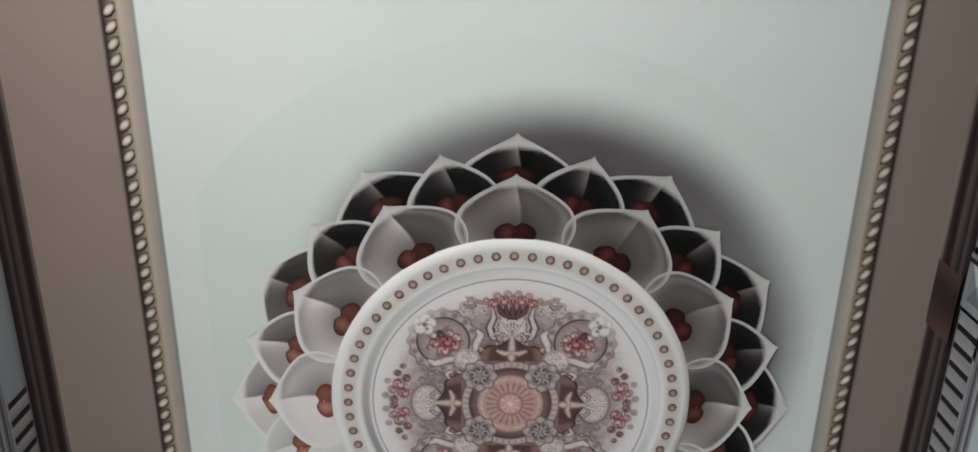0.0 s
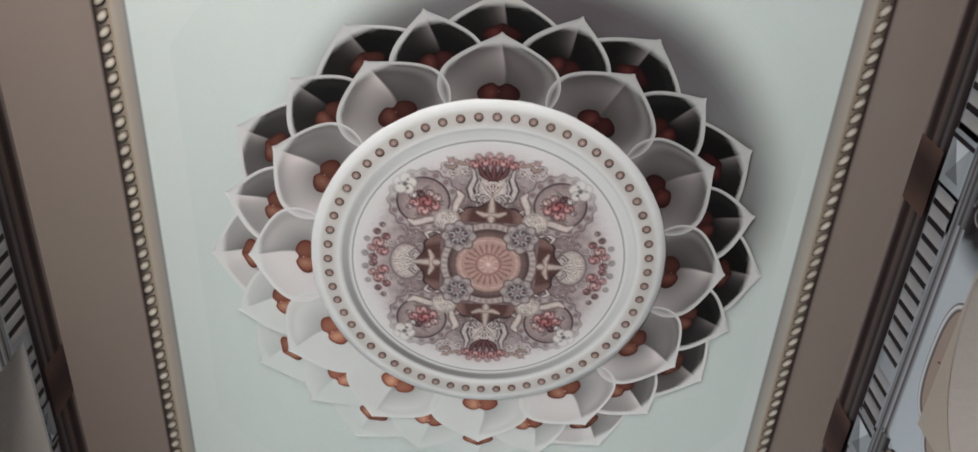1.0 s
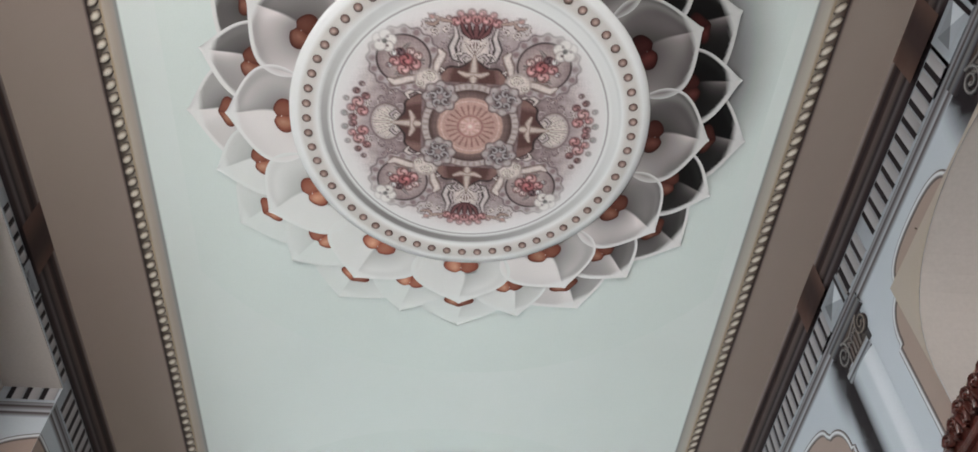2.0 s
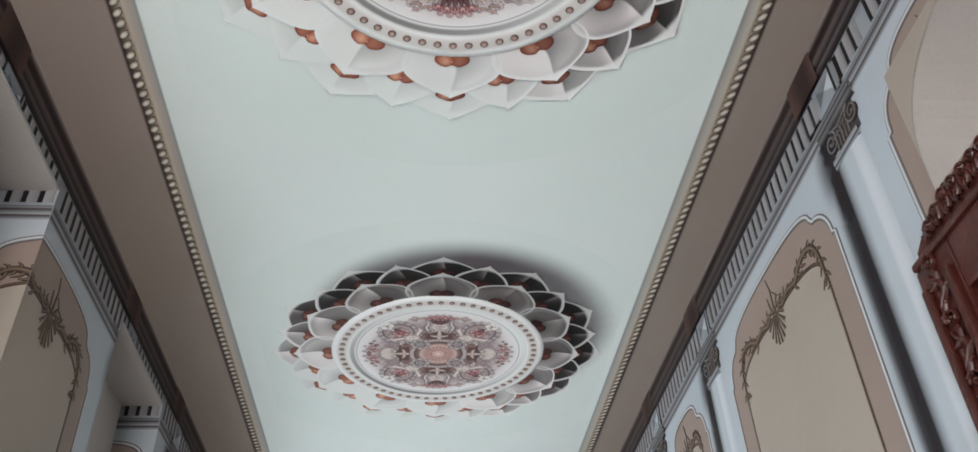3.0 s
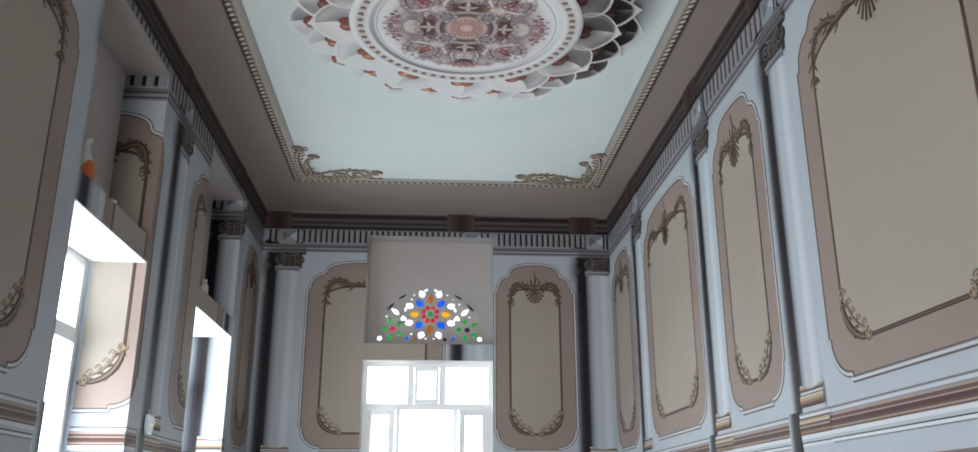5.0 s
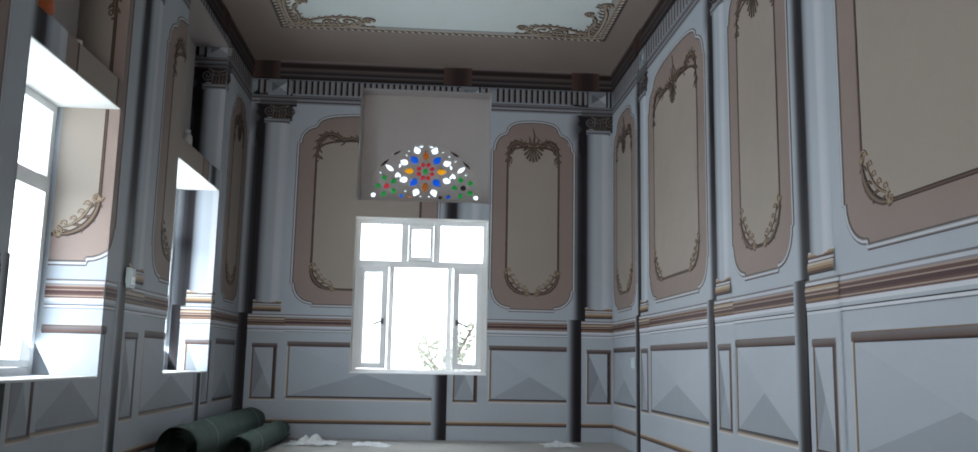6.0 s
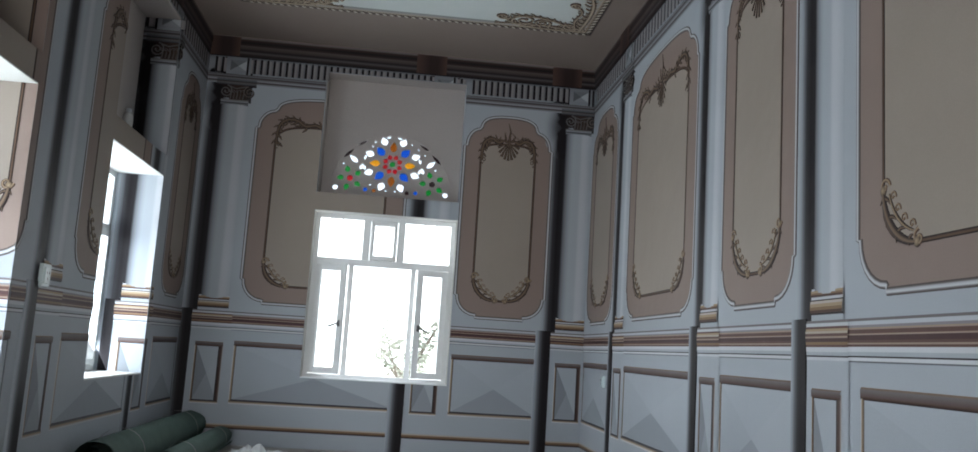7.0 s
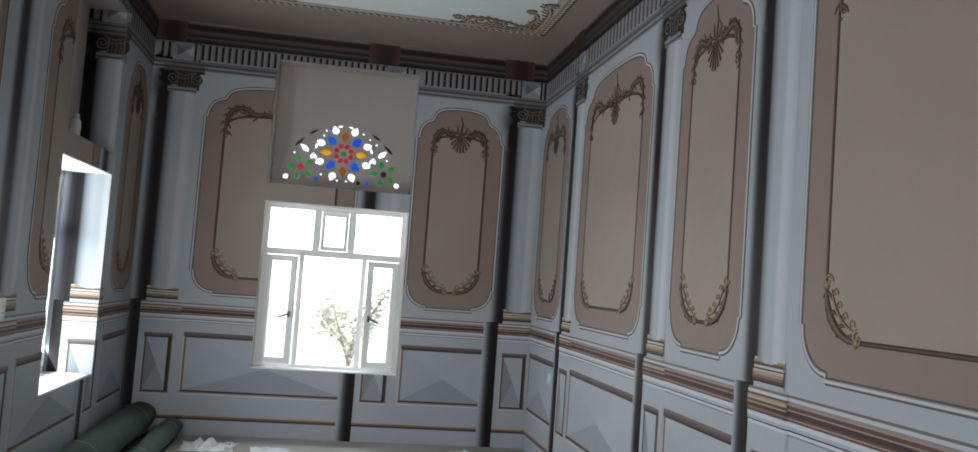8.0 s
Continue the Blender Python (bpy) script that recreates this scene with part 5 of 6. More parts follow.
def end_window():
    win = new("window_9")
    x0, x1 = FAR_BAY
    top, w = HEAD - 0.02 - SILL, x1 - x0
    win.location = (x0, YF + 0.17, SILL)
    tagged(win, "white plastic window with casements ajar, daylight behind", "window", kind="structure")

    def bar(a, z0, b, z1, d=0.03):
        return ((a, -d, z0), (b, d, z1))

    t, zt = 0.05, 1.10
    part("window_frame", bars_bm([bar(0, 0, t, top), bar(w - t, 0, w, top), bar(t, 0, w - t, 0.045), bar(t, top - t, w - t, top), bar(t, zt, w - t, zt + 0.065),
                                  bar(0.475, zt + 0.065, 0.545, top - t), bar(0.815, zt + 0.065, 0.885, top - t), bar(0.36, 0.045, 0.41, zt), bar(0.97, 0.045, 1.02, zt)]), PVC, win)
    for a, b in ((t, 0.475), (0.545, 0.815), (0.885, w - t)):
        pane = part("pane", box_bm((a, -0.003, zt + 0.065), (b, 0.003, top - t)), CLEAR, win)
        pane.visible_shadow = False
    q = 0.058
    part("fanlight_sash", bars_bm([bar(0.55, zt + 0.07, 0.585, top - t - 0.005, 0.045), bar(0.775, zt + 0.07, 0.81, top - t - 0.005, 0.045), bar(0.585, zt + 0.07, 0.775, zt + 0.11, 0.045), bar(0.585, top - t - 0.045, 0.775, top - t - 0.005, 0.045)]), PVC, win)
    pane = part("pane", box_bm((0.41, -0.003, 0.045), (0.97, 0.003, zt)), CLEAR, win)
    pane.visible_shadow = False
    for hinge, span, turn in ((t + 0.005, 0.30, -16), (w - t - 0.005, 0.30, 14)):
        k = 1 if turn < 0 else -1
        bm = bars_bm([((min(0, k * q), -0.025, 0.05), (max(0, k * q), 0.025, zt - 0.005)), ((min(k * (span - q), k * span), -0.025, 0.05), (max(k * (span - q), k * span), 0.025, zt - 0.005)),
                      ((min(k * q, k * (span - q)), -0.025, 0.05), (max(k * q, k * (span - q)), 0.025, 0.05 + q)), ((min(k * q, k * (span - q)), -0.025, zt - 0.005 - q), (max(k * q, k * (span - q)), 0.025, zt - 0.005))])
        sash = part("casement", bm, PVC, win, "white casement standing ajar")
        sash.matrix_basis = Matrix.Translation((hinge, -0.035, 0)) @ Matrix.Rotation(radians(turn * 0.6), 4, "Z")
        pane = part("casement_pane", box_bm((min(k * q, k * (span - q)), -0.003, 0.05 + q), (max(k * q, k * (span - q)), 0.003, zt - q)), CLEAR, sash)
        pane.visible_shadow = False
        grip = bmesh.new()
        add_box(grip, (k * (span - 0.035) - 0.012, -0.055, 0.50), (k * (span - 0.035) + 0.012, -0.025, 0.56), 0.004)
        bmesh.ops.create_cube(grip, size=1, matrix=Matrix.Translation((k * (span - 0.08), -0.06, 0.515)) @ Matrix.Rotation(radians(-22 * k), 4, "Y") @ Matrix.Diagonal((0.12, 0.014, 0.018, 1)))
        part("handle", grip, STEEL, sash, "dark window handle")
    for x in (0.16, 0.27, 1.08, 1.19):
        part("stay", box_bm((x - 0.005, -0.038, top - t - 0.09), (x + 0.005, -0.03, top - t), 0.002), STEEL, win, "short dark metal stay")
    part("window_sill", box_bm((0.0, -0.165, -0.001), (w, -0.03, 0.014), 0.004), PVC, win)
    for a, b in ((0.001, 0.006), (w - 0.006, w - 0.001)):
        part("reveal", box_bm((a, -0.165, 0.014), (b, -0.03, top)), WHITE_PLASTER, win, "white plaster window reveal")
    part("window_head", box_bm((0.006, -0.165, top - 0.006), (w - 0.006, -0.03, top - 0.001)), WHITE_PLASTER, win)
    return win


end_window()


def coloured_fanlight():
    """A half-round plaster tracery with coloured panes in the recess over the end window."""
    x0, x1 = FAR_BAY
    z0, z1 = LEDGE - 0.01, SOFFIT
    fan = new("stained_glass_fanlight")
    back = YF + 0.2
    fan.location = ((x0 + x1) / 2 + 0.01, back, z0)
    tagged(fan, "half-round stained glass fanlight in grey plaster tracery", "stained glass")
    h = (x1 - x0) / 2
    R, cz = 0.575, 0.035
    grow = 1.065
    holes = []

    def petal_shape(cx, cy, a, r0, r1, half, n=7):
        """A pointed leaf from r0 to r1 along angle a."""
        d, e = (math.cos(a), math.sin(a)), (-math.sin(a), math.cos(a))
        pts = []
        for i in range(n + 1):
            u = i / n
            pts.append((r0 + (r1 - r0) * u, half * math.sin(math.pi * u ** 0.8)))
        pts += [(p, -q) for p, q in reversed(pts[1:-1])]
        return [(cx + d[0] * p + e[0] * q, cy + d[1] * p + e[1] * q) for p, q in pts]

    def disc(cx, cy, r, n=10):
        return [(cx + r * math.cos(2 * math.pi * i / n), cy + r * math.sin(2 * math.pi * i / n)) for i in range(n)]

    cy = cz + 0.285
    holes.append((disc(0, cy, 0.032), "green"))
    for i in range(8):
        a = 2 * math.pi * i / 8 + math.pi / 8
        holes.append((petal_shape(0, cy, a, 0.046, 0.102, 0.025, 5), "red"))
    for i in range(8):
        a = 2 * math.pi * i / 8
        holes.append((petal_shape(0, cy, a, 0.105, 0.228, 0.044 if i % 2 else 0.038), "blue" if i % 2 else ("yellow" if i % 4 == 0 else "amber")))
    for i in range(8):
        a = 2 * math.pi * i / 8 + math.pi / 8
        holes.append((petal_shape(0, cy, a, 0.192, 0.282, 0.034), "white"))
    for i in range(16):
        a = 2 * math.pi * (i + 0.5) / 16
        px, py = 0.262 * math.cos(a), cy + 0.262 * math.sin(a)
        if py > cz + 0.03 and math.hypot(px, py - cz) < R - 0.02 and i % 4 in (0, 3):
            holes.append((petal_shape(px, py, a + math.pi / 2, -0.03, 0.03, 0.012, 5), "white"))
    for side in (-1, 1):
        gx, gy = side * 0.385, cz + 0.125
        holes.append((disc(gx, gy, 0.030), "red" if side < 0 else "plum"))
        for i in range(5):
            a = 2 * math.pi * i / 5 + math.pi / 5
            holes.append((petal_shape(gx, gy, a, 0.05, 0.13, 0.03, 6), "green"))
        holes.append((disc(side * 0.235, cz + 0.028, 0.024, 8), "blue"))
        holes.append((disc(side * 0.155, cz + 0.022, 0.022, 8), "amber" if side < 0 else "plum"))
        holes.append((disc(side * 0.515, cz + 0.03, 0.026, 8), "white"))
        holes.append((petal_shape(side * 0.36, cz + 0.31, radians(90 - side * 48), -0.05, 0.06, 0.024, 5), "white"))
        holes.append((petal_shape(side * 0.285, cz + 0.245, radians(90 + side * 20), -0.035, 0.035, 0.018, 5), "white"))
        holes.append((petal_shape(side * 0.41, cz + 0.365, radians(90 + side * 45), -0.07, 0.07, 0.016, 5), "plum"))
        holes.append((petal_shape(side * 0.29, cz + 0.47, radians(90 + side * 60), -0.06, 0.06, 0.014, 5), "plum"))
    # small white lights fill the rest of the half round
    for j in range(12):
        for i in range(27):
            px, py = (i - 13) * 0.043 + (0.0215 if j % 2 else 0), cz + 0.03 + j * 0.046
            if math.hypot(px, py - cz) > R - 0.035 or (i * 7 + j * 3) % 5 < 3:
                continue
            if all(math.hypot(px - x, py - z) > 0.027 for pts, _ in holes for x, z in pts) and all(
                    math.hypot(px - sum(p[0] for p in pts) / len(pts), py - sum(p[1] for p in pts) / len(pts)) > 0.035 for pts, _ in holes):
                holes.append((disc(px, py, 0.0105, 6), "white" if (i + j) % 5 else "plum"))
    holes = [([(sum(p[0] for p in pts) / len(pts) * (1 - k) + x * k, sum(p[1] for p in pts) / len(pts) * (1 - k) + z * k) for x, z in pts], colour)
             for pts, colour in holes for k in ((0.88 if colour in ("blue", "amber", "yellow", "green") else 1.0),)]
    holes = [([(x * grow, cz + 0.03 + (z - cz) * grow) for x, z in pts], colour) for pts, colour in holes]
    R, cz = R * grow, cz + 0.03
    # plaster plate with the openings cut through
    bm = bmesh.new()
    edges = []

    def ring(pts):
        vs = [bm.verts.new((x, 0, z)) for x, z in pts]
        edges.extend(bm.edges.new((vs[i], vs[(i + 1) % len(vs)])) for i in range(len(vs)))

    ring([(-h, 0), (h, 0), (h, z1 - z0), (-h, z1 - z0)])
    for pts, _ in holes:
        ring(pts)
    bmesh.ops.triangle_fill(bm, use_beauty=True, use_dissolve=False, edges=edges, normal=(0, -1, 0))
    made = bmesh.ops.extrude_face_region(bm, geom=bm.faces[:])
    for v in made["geom"]:
        if isinstance(v, bmesh.types.BMVert):
            v.co.y += 0.05
    bmesh.ops.recalc_face_normals(bm, faces=bm.faces)
    part("tracery", bm, PLASTER, fan, "plain grey plaster with a half-round tracery")
    rim = bmesh.new()
    n = 40
    prof = ((R - 0.012, -0.001), (R - 0.012, -0.012), (R + 0.004, -0.012), (R + 0.004, -0.001))
    rings = [[rim.verts.new((r * math.cos(math.pi * i / n), y, cz + r * math.sin(math.pi * i / n))) for r, y in prof] for i in range(n + 1)]
    for a, b in zip(rings, rings[1:]):
        for k in range(3):
            rim.faces.new((a[k], a[k + 1], b[k + 1], b[k]))
    part("rim", rim, PLASTER, fan)
    for pts, colour in holes:
        p = bmesh.new()
        cx, cy2 = sum(q[0] for q in pts) / len(pts), sum(q[1] for q in pts) / len(pts)
        f = p.faces.new([p.verts.new((cx + (x - cx) * 1.02, 0.028, cy2 + (z - cy2) * 1.02)) for x, z in pts])
        out = bmesh.ops.extrude_face_region(p, geom=[f])
        for v in out["geom"]:
            if isinstance(v, bmesh.types.BMVert):
                v.co.y += 0.004
        bmesh.ops.recalc_face_normals(p, faces=p.faces)
        pane = part("pane", p, STAINED[colour], fan, colour + " glass pane" if colour != "plum" else "dark glass pane")
        pane.visible_shadow = False
    part("side_lining", box_bm((-h + 0.001, -0.198, 0.001), (-h + 0.006, -0.001, z1 - z0 - 0.001)), PLASTER, fan)
    part("side_lining", box_bm((h - 0.006, -0.198, 0.001), (h - 0.001, -0.001, z1 - z0 - 0.001)), PLASTER, fan)
    part("top_lining", box_bm((-h + 0.006, -0.198, z1 - z0 - 0.006), (h - 0.006, -0.001, z1 - z0 - 0.001)), PLASTER, fan)
    return fan


coloured_fanlight()


# ---- arched niche and carved door in the east wall ----
def arched_niche():
    niche = new("arched_niche")
    y0, y1 = DOOR
    mid = (y0 + y1) / 2
    niche.location = (XR, mid, NICHE_Z)
    tagged(niche, "plain grey arched niche over the carved door", "niche", kind="structure")
    bm = bmesh.new()
    h, top, n = (y1 - y0) / 2, NICHE_TOP - NICHE_Z, 24
    rise = NICHE_TOP - NICHE_Z - 0.015
    curve = [(h * math.cos(math.pi * i / n), rise * math.sin(math.pi * i / n) ** 0.62) for i in range(n + 1)]
    for (ay, az), (by, bz) in zip(curve, curve[1:]):
        lo = [bm.verts.new(p) for p in ((0.001, ay, az), (0.001, by, bz), (0.30, by, bz), (0.30, ay, az))]
        bm.faces.new((lo[0], lo[3], lo[2], lo[1]))
    part("arch", bm, PLASTER, niche)
    # the print runs on round the arch
    bm = bmesh.new()
    for (ay, az), (by, bz) in zip(curve, curve[1:]):
        bm.faces.new([bm.verts.new(p) for p in ((-0.0012, ay, az), (-0.0012, by, bz), (-0.0012, by, top), (-0.0012, ay, top))])
    bmesh.ops.remove_doubles(bm, verts=bm.verts, dist=1e-5)
    paint_ink(part("spandrel", bm, PAPER, niche, "beige printed paper round the arch"), FIELD)
    part("niche_back", box_bm((0.30, -h, 0), (0.34, h, top)), PLASTER, niche)
    return niche


arched_niche()


def relief(bm, sh, origin):
    """Adds a sheet (s = y, z, w towards the room) as carved relief."""
    vs = [bm.verts.new((origin[0] - w, origin[1] + s, origin[2] + z)) for s, z, w in sh.v]
    for f in sh.f:
        if len(set(f)) == len(f):
            bm.faces.new([vs[i] for i in f])


def carved_door():
    door = new("carved_door")
    y0, y1 = DOOR[0] - 0.24, DOOR[1] + 0.24
    mid = (y0 + y1) / 2
    door.location = (XR + 0.055, mid, 0)
    tagged(door, "dark red carved wooden double door with a scrolled crown", "door")
    h, top = (y1 - y0) / 2, 2.42
    for side in (-1, 1):
        bm = bmesh.new()
        a, b = (h - 0.24, h) if side > 0 else (-h, -h + 0.24)
        add_box(bm, (-0.10, a, 0), (-0.002, b, top), 0.012)
        add_box(bm, (-0.125, a + 0.02, 0.05), (-0.095, a + 0.06, top - 0.1), 0.010)
        add_box(bm, (-0.125, b - 0.06, 0.05), (-0.095, b - 0.02, top - 0.1), 0.010)
        sh = Sheet()
        for k in range(9):
            z = 0.25 + k * 0.24
            path = [(0.03 * math.sin(i * 0.9), z + 0.02 * i) for i in range(10)]
            sh.ridge(path, taper(0.03), 0.022, BROWN, GILT)
            leaf_spray(sh, path, 0.055, 1, every=2, high=0.018)
            leaf_spray(sh, path, 0.055, -1, every=2, high=0.018)
            curl(sh, 0.0, z + 0.22, 0.04, 0, 420, 0.018, high=0.024)
        relief(bm, sh, (-0.10, (a + b) / 2, 0))
        part("stile", bm, WOOD, door, "carved door stile with leaf scrolls")
    bm = bmesh.new()
    add_box(bm, (-0.10, -h + 0.24, 2.20), (-0.002, h - 0.24, top), 0.012)
    add_box(bm, (-0.115, -h + 0.01, top - 0.002), (-0.002, h - 0.01, top + 0.03), 0.010)
    part("lintel", bm, WOOD, door)
    # scrolled crown, higher towards the middle
    bm = bmesh.new()
    n = 40
    up = []
    for i in range(n + 1):
        f = -1 + 2 * i / n
        up.append((f * (h - 0.06), top + 0.04 + 0.10 * min(1, (1 - abs(f)) / 0.22) ** 0.7 + 0.018 * abs(math.sin(f * 17))))
    front = [bm.verts.new((-0.10, y, z)) for y, z in up]
    frontb = [bm.verts.new((-0.10, y, top + 0.03)) for y, z in up]
    rear = [bm.verts.new((-0.03, y, z)) for y, z in up]
    rearb = [bm.verts.new((-0.03, y, top + 0.03)) for y, z in up]
    for i in range(n):
        bm.faces.new((front[i], frontb[i], frontb[i + 1], front[i + 1]))
        bm.faces.new((front[i], front[i + 1], rear[i + 1], rear[i]))
        bm.faces.new((rear[i], rear[i + 1], rearb[i + 1], rearb[i]))
    sh = Sheet()
    for side in (-1, 1):
        for k in range(11):
            s = side * (0.06 + k * 0.068)
            rise = top + 0.06 + 0.065 * min(1, (11 - k) / 3)
            curl(sh, s, rise, 0.030, 0, side * 480, 0.017, high=0.024)
            path = [(s, top + 0.045), (s + side * 0.02, top + 0.06), (s + side * 0.03, rise - 0.02), (s + side * 0.05, rise - 0.035), (s + side * 0.06, top + 0.06)]
            sh.ridge(path, taper(0.026), 0.024, BROWN, GILT)
            leaf_spray(sh, path, 0.035, side, every=1, high=0.02)
            sh.dome(s + side * 0.034, rise + 0.012, 0.014, 0.02, BROWN, GILT, segments=8)
    relief(bm, sh, (-0.10, 0, 0))
    part("crown", bm, WOOD, door, "scrolled and leafy carved crown")
    for side in (-1, 1):
        a, b = (0.004, h - 0.245) if side > 0 else (-h + 0.245, -0.004)
        bm = bmesh.new()
        add_box(bm, (0.02, a, 0.01), (0.07, b, 2.195), 0.006)
        for z0, z1 in ((0.15, 0.95), (1.08, 2.08)):
            add_box(bm, (-0.005, a + 0.09, z0), (0.03, b - 0.09, z1), 0.018)
            add_box(bm, (-0.02, a + 0.16, z0 + 0.08), (0.0, b - 0.16, z1 - 0.08), 0.018)
        leaf = part("door_leaf", bm, WOOD, door, "panelled door leaf")
        bm = bmesh.new()
        x = a + 0.05 if side > 0 else b - 0.05
        add_box(bm, (-0.02, x - 0.012, 0.98), (0.02, x + 0.012, 1.16), 0.005)
        part("handle", bm, STEEL, leaf, "dark metal pull handle")
    return door


carved_door()


# ---- small fittings on the walls ----
def plate_fitting(name, label, category, place, w, h, face):
    """A moulded wall plate with a raised insert; face maps (s, z, out) to the room."""
    thing = new(name)
    tagged(thing, label, category)
    thing.location = face(place[0], place[1], 0)
    o = Vector(thing.location)

    def block(lo, hi, bevel):
        p, q = Vector(face(place[0] + lo[0], place[1] + lo[1], lo[2])) - o, Vector(face(place[0] + hi[0], place[1] + hi[1], hi[2])) - o
        return box_bm([min(i, j) for i, j in zip(p, q)], [max(i, j) for i, j in zip(p, q)], bevel)

    part("plate", block((-w / 2, -h / 2, 0.004), (w / 2, h / 2, 0.03), 0.004), FILMED, thing)
    part("insert", block((-w * 0.36, -h * 0.36, 0.026), (w * 0.36, h * 0.36, 0.036), 0.003), FILMED, thing)
    for dx, dz in ((-0.14, 0.12), (0.14, 0.12), (0.0, -0.14)):
        part("slot", block((dx * w - 0.003, dz * h - 0.007, 0.0355), (dx * w + 0.003, dz * h + 0.007, 0.0375), 0.0), STEEL, thing, "dark socket slot")
    return thing


def true_right(s, z, w):
    return (XR - w, -s, z)


def true_left(s, z, w):
    return (XL + w, s, z)


for y in (3.29, 3.175):
    plate_fitting("wall_socket", "white plastic wall socket under bluish film on the panel", "socket", (-y, 1.468), 0.105, 0.105, true_right)
plate_fitting("wall_socket", "small white wall socket low on the dado", "socket", (-9.06, 0.805), 0.10, 0.10, true_right)
plate_fitting("junction_box", "small white electrical box on the column", "electrical box", (6.66, 1.27), 0.11, 0.13, true_left)


# ---- things on the window ledges ----
def vase(y):
    thing = new("vase")
    thing.location = (XL - 0.14, y, LEDGE + 0.001)
    tagged(thing, "white porcelain vase with an orange motif on the ledge", "vase")
    part("body", lathe_bm([(0.035, 0), (0.045, 0.01), (0.06, 0.07), (0.065, 0.13), (0.05, 0.2), (0.03, 0.25), (0.028, 0.29), (0.04, 0.32), (0.034, 0.318), (0.02, 0.28)]), PORCELAIN, thing, smooth=True)
    bm = bmesh.new()
    n = 10
    rows = []
    for k in range(n + 1):
        z = 0.05 + 0.13 * k / n
        r = 0.066 + 0.003 * math.sin(math.pi * k / n)
        spread = 0.75 * math.sin(math.pi * (0.08 + 0.84 * k / n))
        rows.append([bm.verts.new((r * math.cos(-0.6 + spread * q), r * math.sin(-0.6 + spread * q), z)) for q in (-1, -0.5, 0, 0.5, 1)])
    for a, b in zip(rows, rows[1:]):
        for i in range(4):
            bm.faces.new((a[i], a[i + 1], b[i + 1], b[i]))
    part("motif", bm, ORANGE, thing, "orange glazed motif", True)
    return thing


def cup(y, tall):
    thing = new("cup" if tall < 0.12 else "bottle")
    thing.location = (XL - 0.10, y, LEDGE + 0.001)
    tagged(thing, "small white cup on the window ledge" if tall < 0.12 else "small white bottle on the window ledge", "cup" if tall < 0.12 else "bottle")
    part("body", lathe_bm([(0.028, 0), (0.034, 0.01), (0.038, tall * 0.6), (0.036, tall * 0.8), (0.02 if tall > 0.12 else 0.037, tall), (0.016 if tall > 0.12 else 0.033, tall - 0.002)]), PORCELAIN, thing, smooth=True)
    if tall > 0.12:
        part("cap", lathe_bm([(0.019, tall), (0.02, tall + 0.005), (0.02, tall + 0.025), (0.016, tall + 0.028)], 16), PVC, thing, smooth=True)
    return thing


vase(5.42)
cup(5.79, 0.08)
cup(8.12, 0.16)


# ---- on the floor ----
def carpet_roll(x, y0, y1, radius, label):
    thing = new("carpet_roll")
    thing.location = (x, (y0 + y1) / 2, 0)
    tagged(thing, label, "carpet roll", "rolled carpets along the wall")
    bm = bmesh.new()
    n, turns, m = 60, 3.2, 12
    rows = []
    for j in range(m + 1):
        y = -(y1 - y0) / 2 + (y1 - y0) * j / m
        row = []
        for i in range(n + 1):
            a = 2 * math.pi * turns * i / n
            r = radius * (0.35 + 0.65 * i / n) * (1 + 0.14 * noise.noise(Vector((math.sin(a) * 1.1 + x, y * 1.6, math.cos(a) * 1.1))) + 0.05 * noise.noise(Vector((a * 0.5, y * 5, x * 5))))
            row.append(bm.verts.new((r * math.sin(a), y + 0.02 * noise.noise(Vector((a, x, j))), max(0.003, radius + r * -math.cos(a) * 0.97))))
        rows.append(row)
    for a, b in zip(rows, rows[1:]):
        for i in range(n):
            bm.faces.new((a[i], a[i + 1], b[i + 1], b[i]))
    part("roll", bm, CARPET, thing, smooth=True)
    for q in (-0.3, 0.32):
        bm = bmesh.new()
        yy = q * (y1 - y0)
        rings = [[bm.verts.new(((radius * 1.03) * math.sin(u), yy + w, radius + radius * 1.03 * -math.cos(u))) for w in (-0.012, 0.012)] for u in (2 * math.pi * k / 24 for k in range(25))]
        for a, b in zip(rings, rings[1:]):
            bm.faces.new((a[0], a[1], b[1], b[0]))
        part("tie", bm, STEEL, thing, "dark tie round the roll")
    return thing


carpet_roll(-1.63, 7.3, 9.93, 0.165, "dull green rolled carpet beside the window wall")
carpet_roll(-1.32, 7.9, 9.80, 0.105, "thin dull green rolled carpet on the floor")


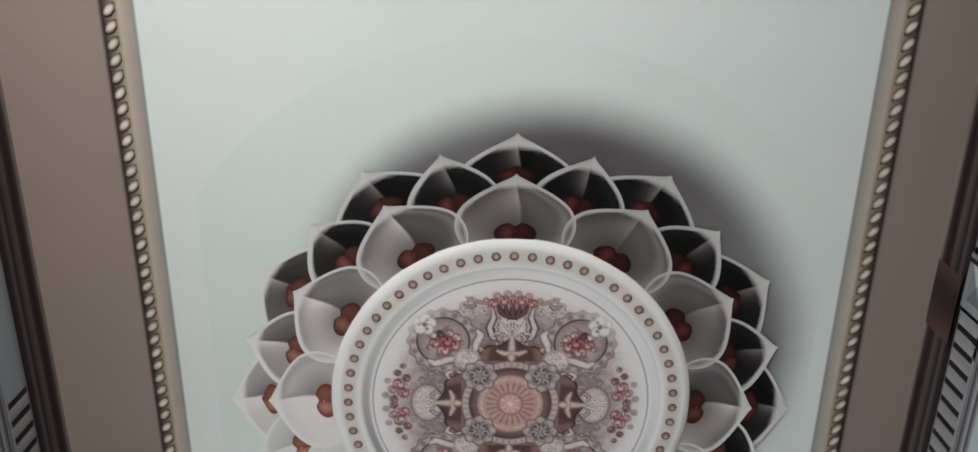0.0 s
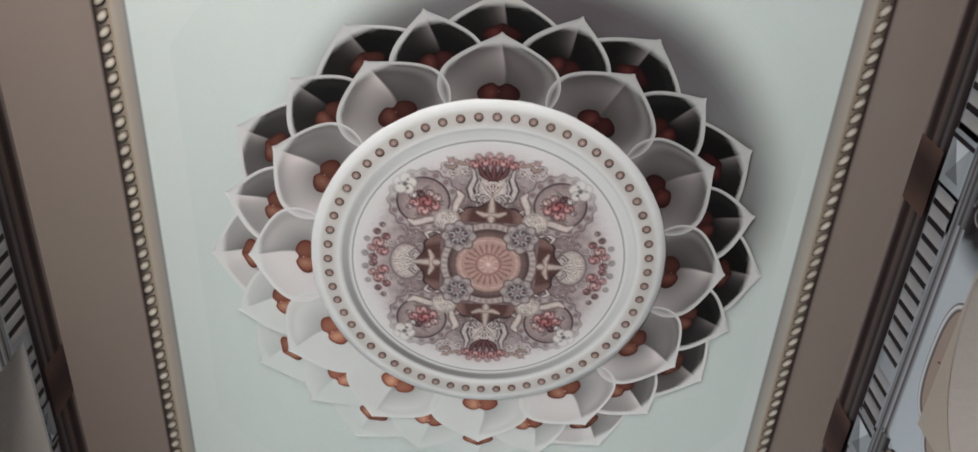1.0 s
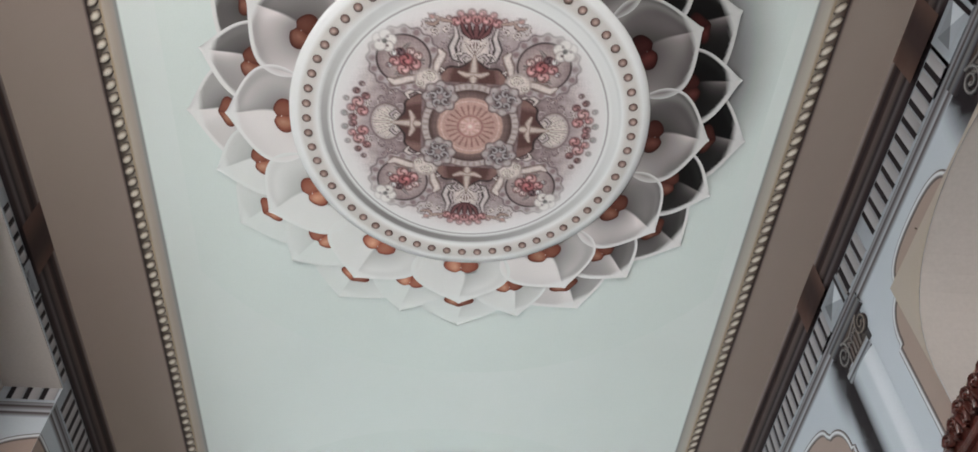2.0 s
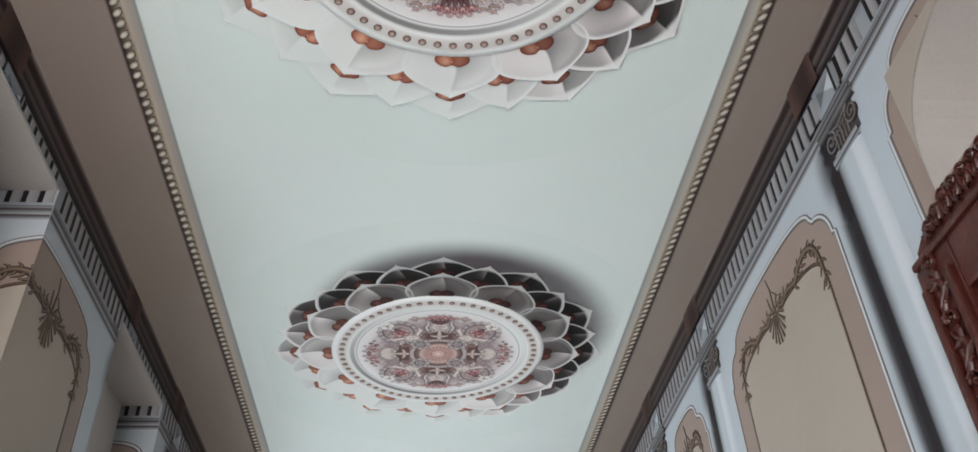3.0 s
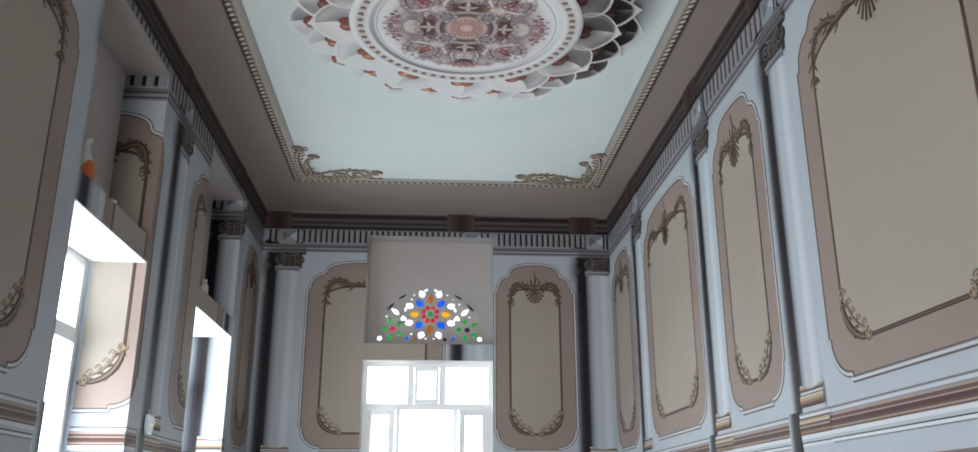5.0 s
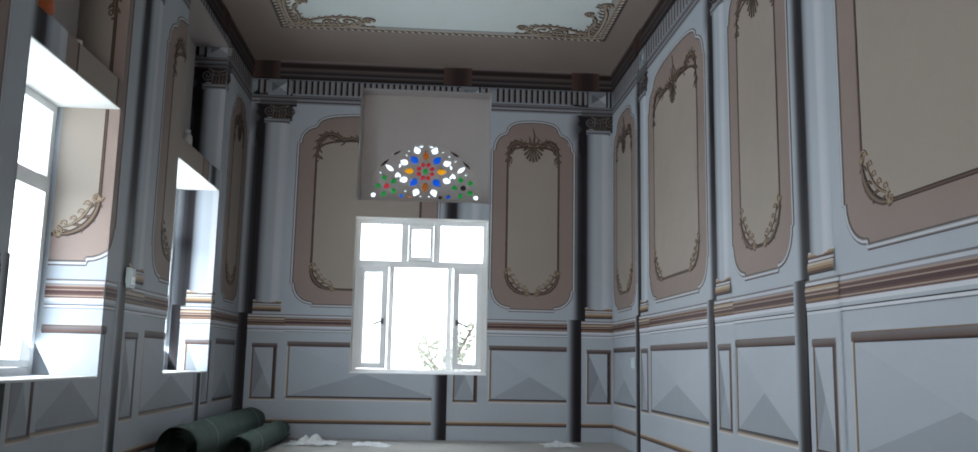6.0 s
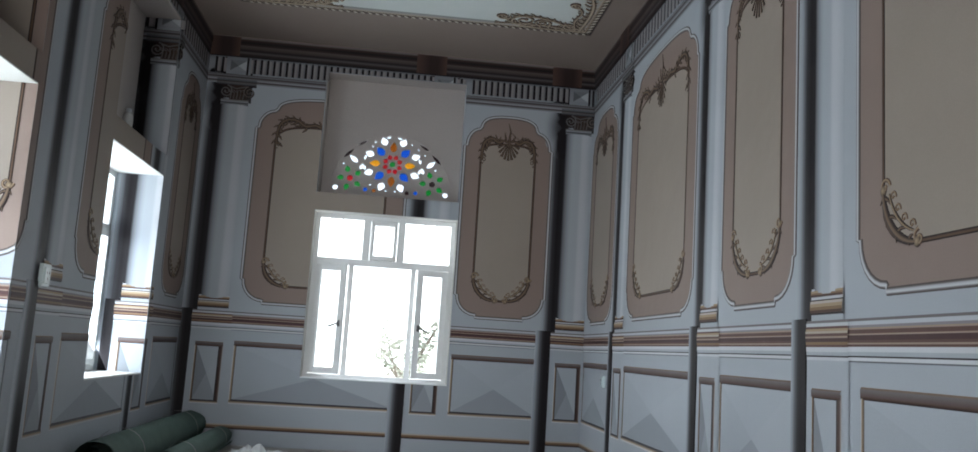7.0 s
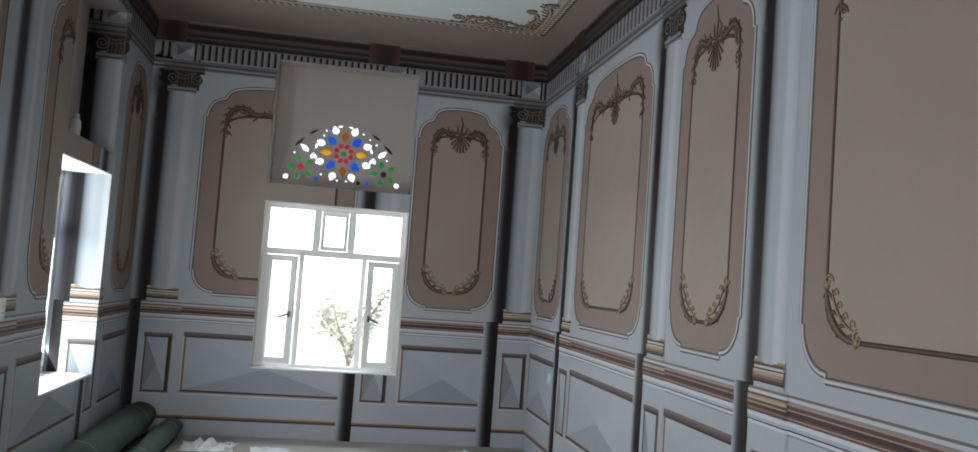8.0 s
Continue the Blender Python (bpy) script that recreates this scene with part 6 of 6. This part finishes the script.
def crumpled_sheet(x, y, w, d, high, seed):
    thing = new("packing_sheet")
    thing.location = (x, y, 0.002)
    tagged(thing, "crumpled white plastic packing sheet on the floor", "plastic sheet", "packing sheets on the floor")
    bm = bmesh.new()
    n = 26
    rows = []
    for j in range(n + 1):
        row = []
        for i in range(n + 1):
            u, v = i / n - 0.5, j / n - 0.5
            p = Vector((u * 4 + seed, v * 4, seed * 3.1))
            edge = max(0.0, 1 - 4 * (u * u + v * v) * 0.9)
            k = abs(noise.noise(p)) + 0.5 * abs(noise.noise(p * 2.3))
            wob = 1 + 0.25 * noise.noise(Vector((u * 3, v * 3, seed)))
            row.append(bm.verts.new((u * w * wob, v * d * wob, 0.6 * high * k * (0.3 + edge))))
        rows.append(row)
    for a, b in zip(rows, rows[1:]):
        for i in range(n):
            bm.faces.new((a[i], a[i + 1], b[i + 1], b[i]))
    part("film", bm, PLASTIC_SHEET, thing)
    return thing


crumpled_sheet(-0.95, 9.42, 0.46, 0.4, 0.15, 1.3)
crumpled_sheet(-0.42, 9.35, 0.34, 0.3, 0.07, 4.1)
crumpled_sheet(1.38, 9.5, 0.34, 0.3, 0.09, 7.7)


# ---- outside ----
ground = tagged(part("ground", box_bm((-300, -300, -0.9), (300, 300, -0.5)), EARTH), "pale bright ground outside", "ground", kind="structure")


def backdrop(name, lo, hi):
    return tagged(part(name, box_bm(lo, hi), HAZE), "blown-out hazy sky", "sky", kind="structure")


backdrop("backdrop", (-70, 60, -2), (70, 60.5, 60))
backdrop("backdrop", (-60.5, -60, -2), (-60, 59, 60))


def young_tree(x, y):
    tree = new("tree")
    tree.location = (x, y, -0.5)
    tagged(tree, "thin pale green young tree outside the window", "tree")
    rnd = random.Random(11)
    bm = bmesh.new()

    def limb(a, b, r0, r1):
        a, b = Vector(a), Vector(b)
        t = (b - a).normalized()
        u = t.orthogonal().normalized()
        v = t.cross(u)
        rings = [[bm.verts.new(p + (u * math.cos(q) + v * math.sin(q)) * r) for q in (2 * math.pi * k / 7 for k in range(7))] for p, r in ((a, r0), (b, r1))]
        for k in range(7):
            bm.faces.new((rings[0][k], rings[0][(k + 1) % 7], rings[1][(k + 1) % 7], rings[1][k]))

    limb((0, 0, 0), (0.05, 0.02, 1.1), 0.045, 0.03)
    tips = []
    for k in range(7):
        a = rnd.uniform(0, 6.28)
        tip = (0.05 + 0.55 * math.cos(a), 0.4 * math.sin(a), rnd.uniform(1.2, 2.0))
        limb((0.05, 0.02, rnd.uniform(0.7, 1.1)), tip, 0.022, 0.006)
        tips.append(tip)
    part("trunk", bm, BARK, tree)
    bm = bmesh.new()
    for k in range(620):
        t = rnd.choice(tips)
        f = rnd.uniform(0.35, 1.05)
        p = Vector((0.05, 0.02, 1.0)).lerp(Vector(t), f) + Vector((rnd.gauss(0, 0.11), rnd.gauss(0, 0.11), rnd.gauss(0, 0.11)))
        q = Euler((rnd.uniform(-1, 1), rnd.uniform(-1, 1), rnd.uniform(0, 6.28))).to_matrix()
        w, l = rnd.uniform(0.015, 0.03), rnd.uniform(0.05, 0.09)
        vs = [bm.verts.new(p + q @ Vector(c)) for c in ((0, -l, 0), (w, 0, 0.008), (0, l, 0), (-w, 0, 0.008))]
        bm.faces.new(vs)
    tagged(part("crown", bm, LEAF, tree), "sparse leafy crown")
    return tree


young_tree(0.29, 14.2)
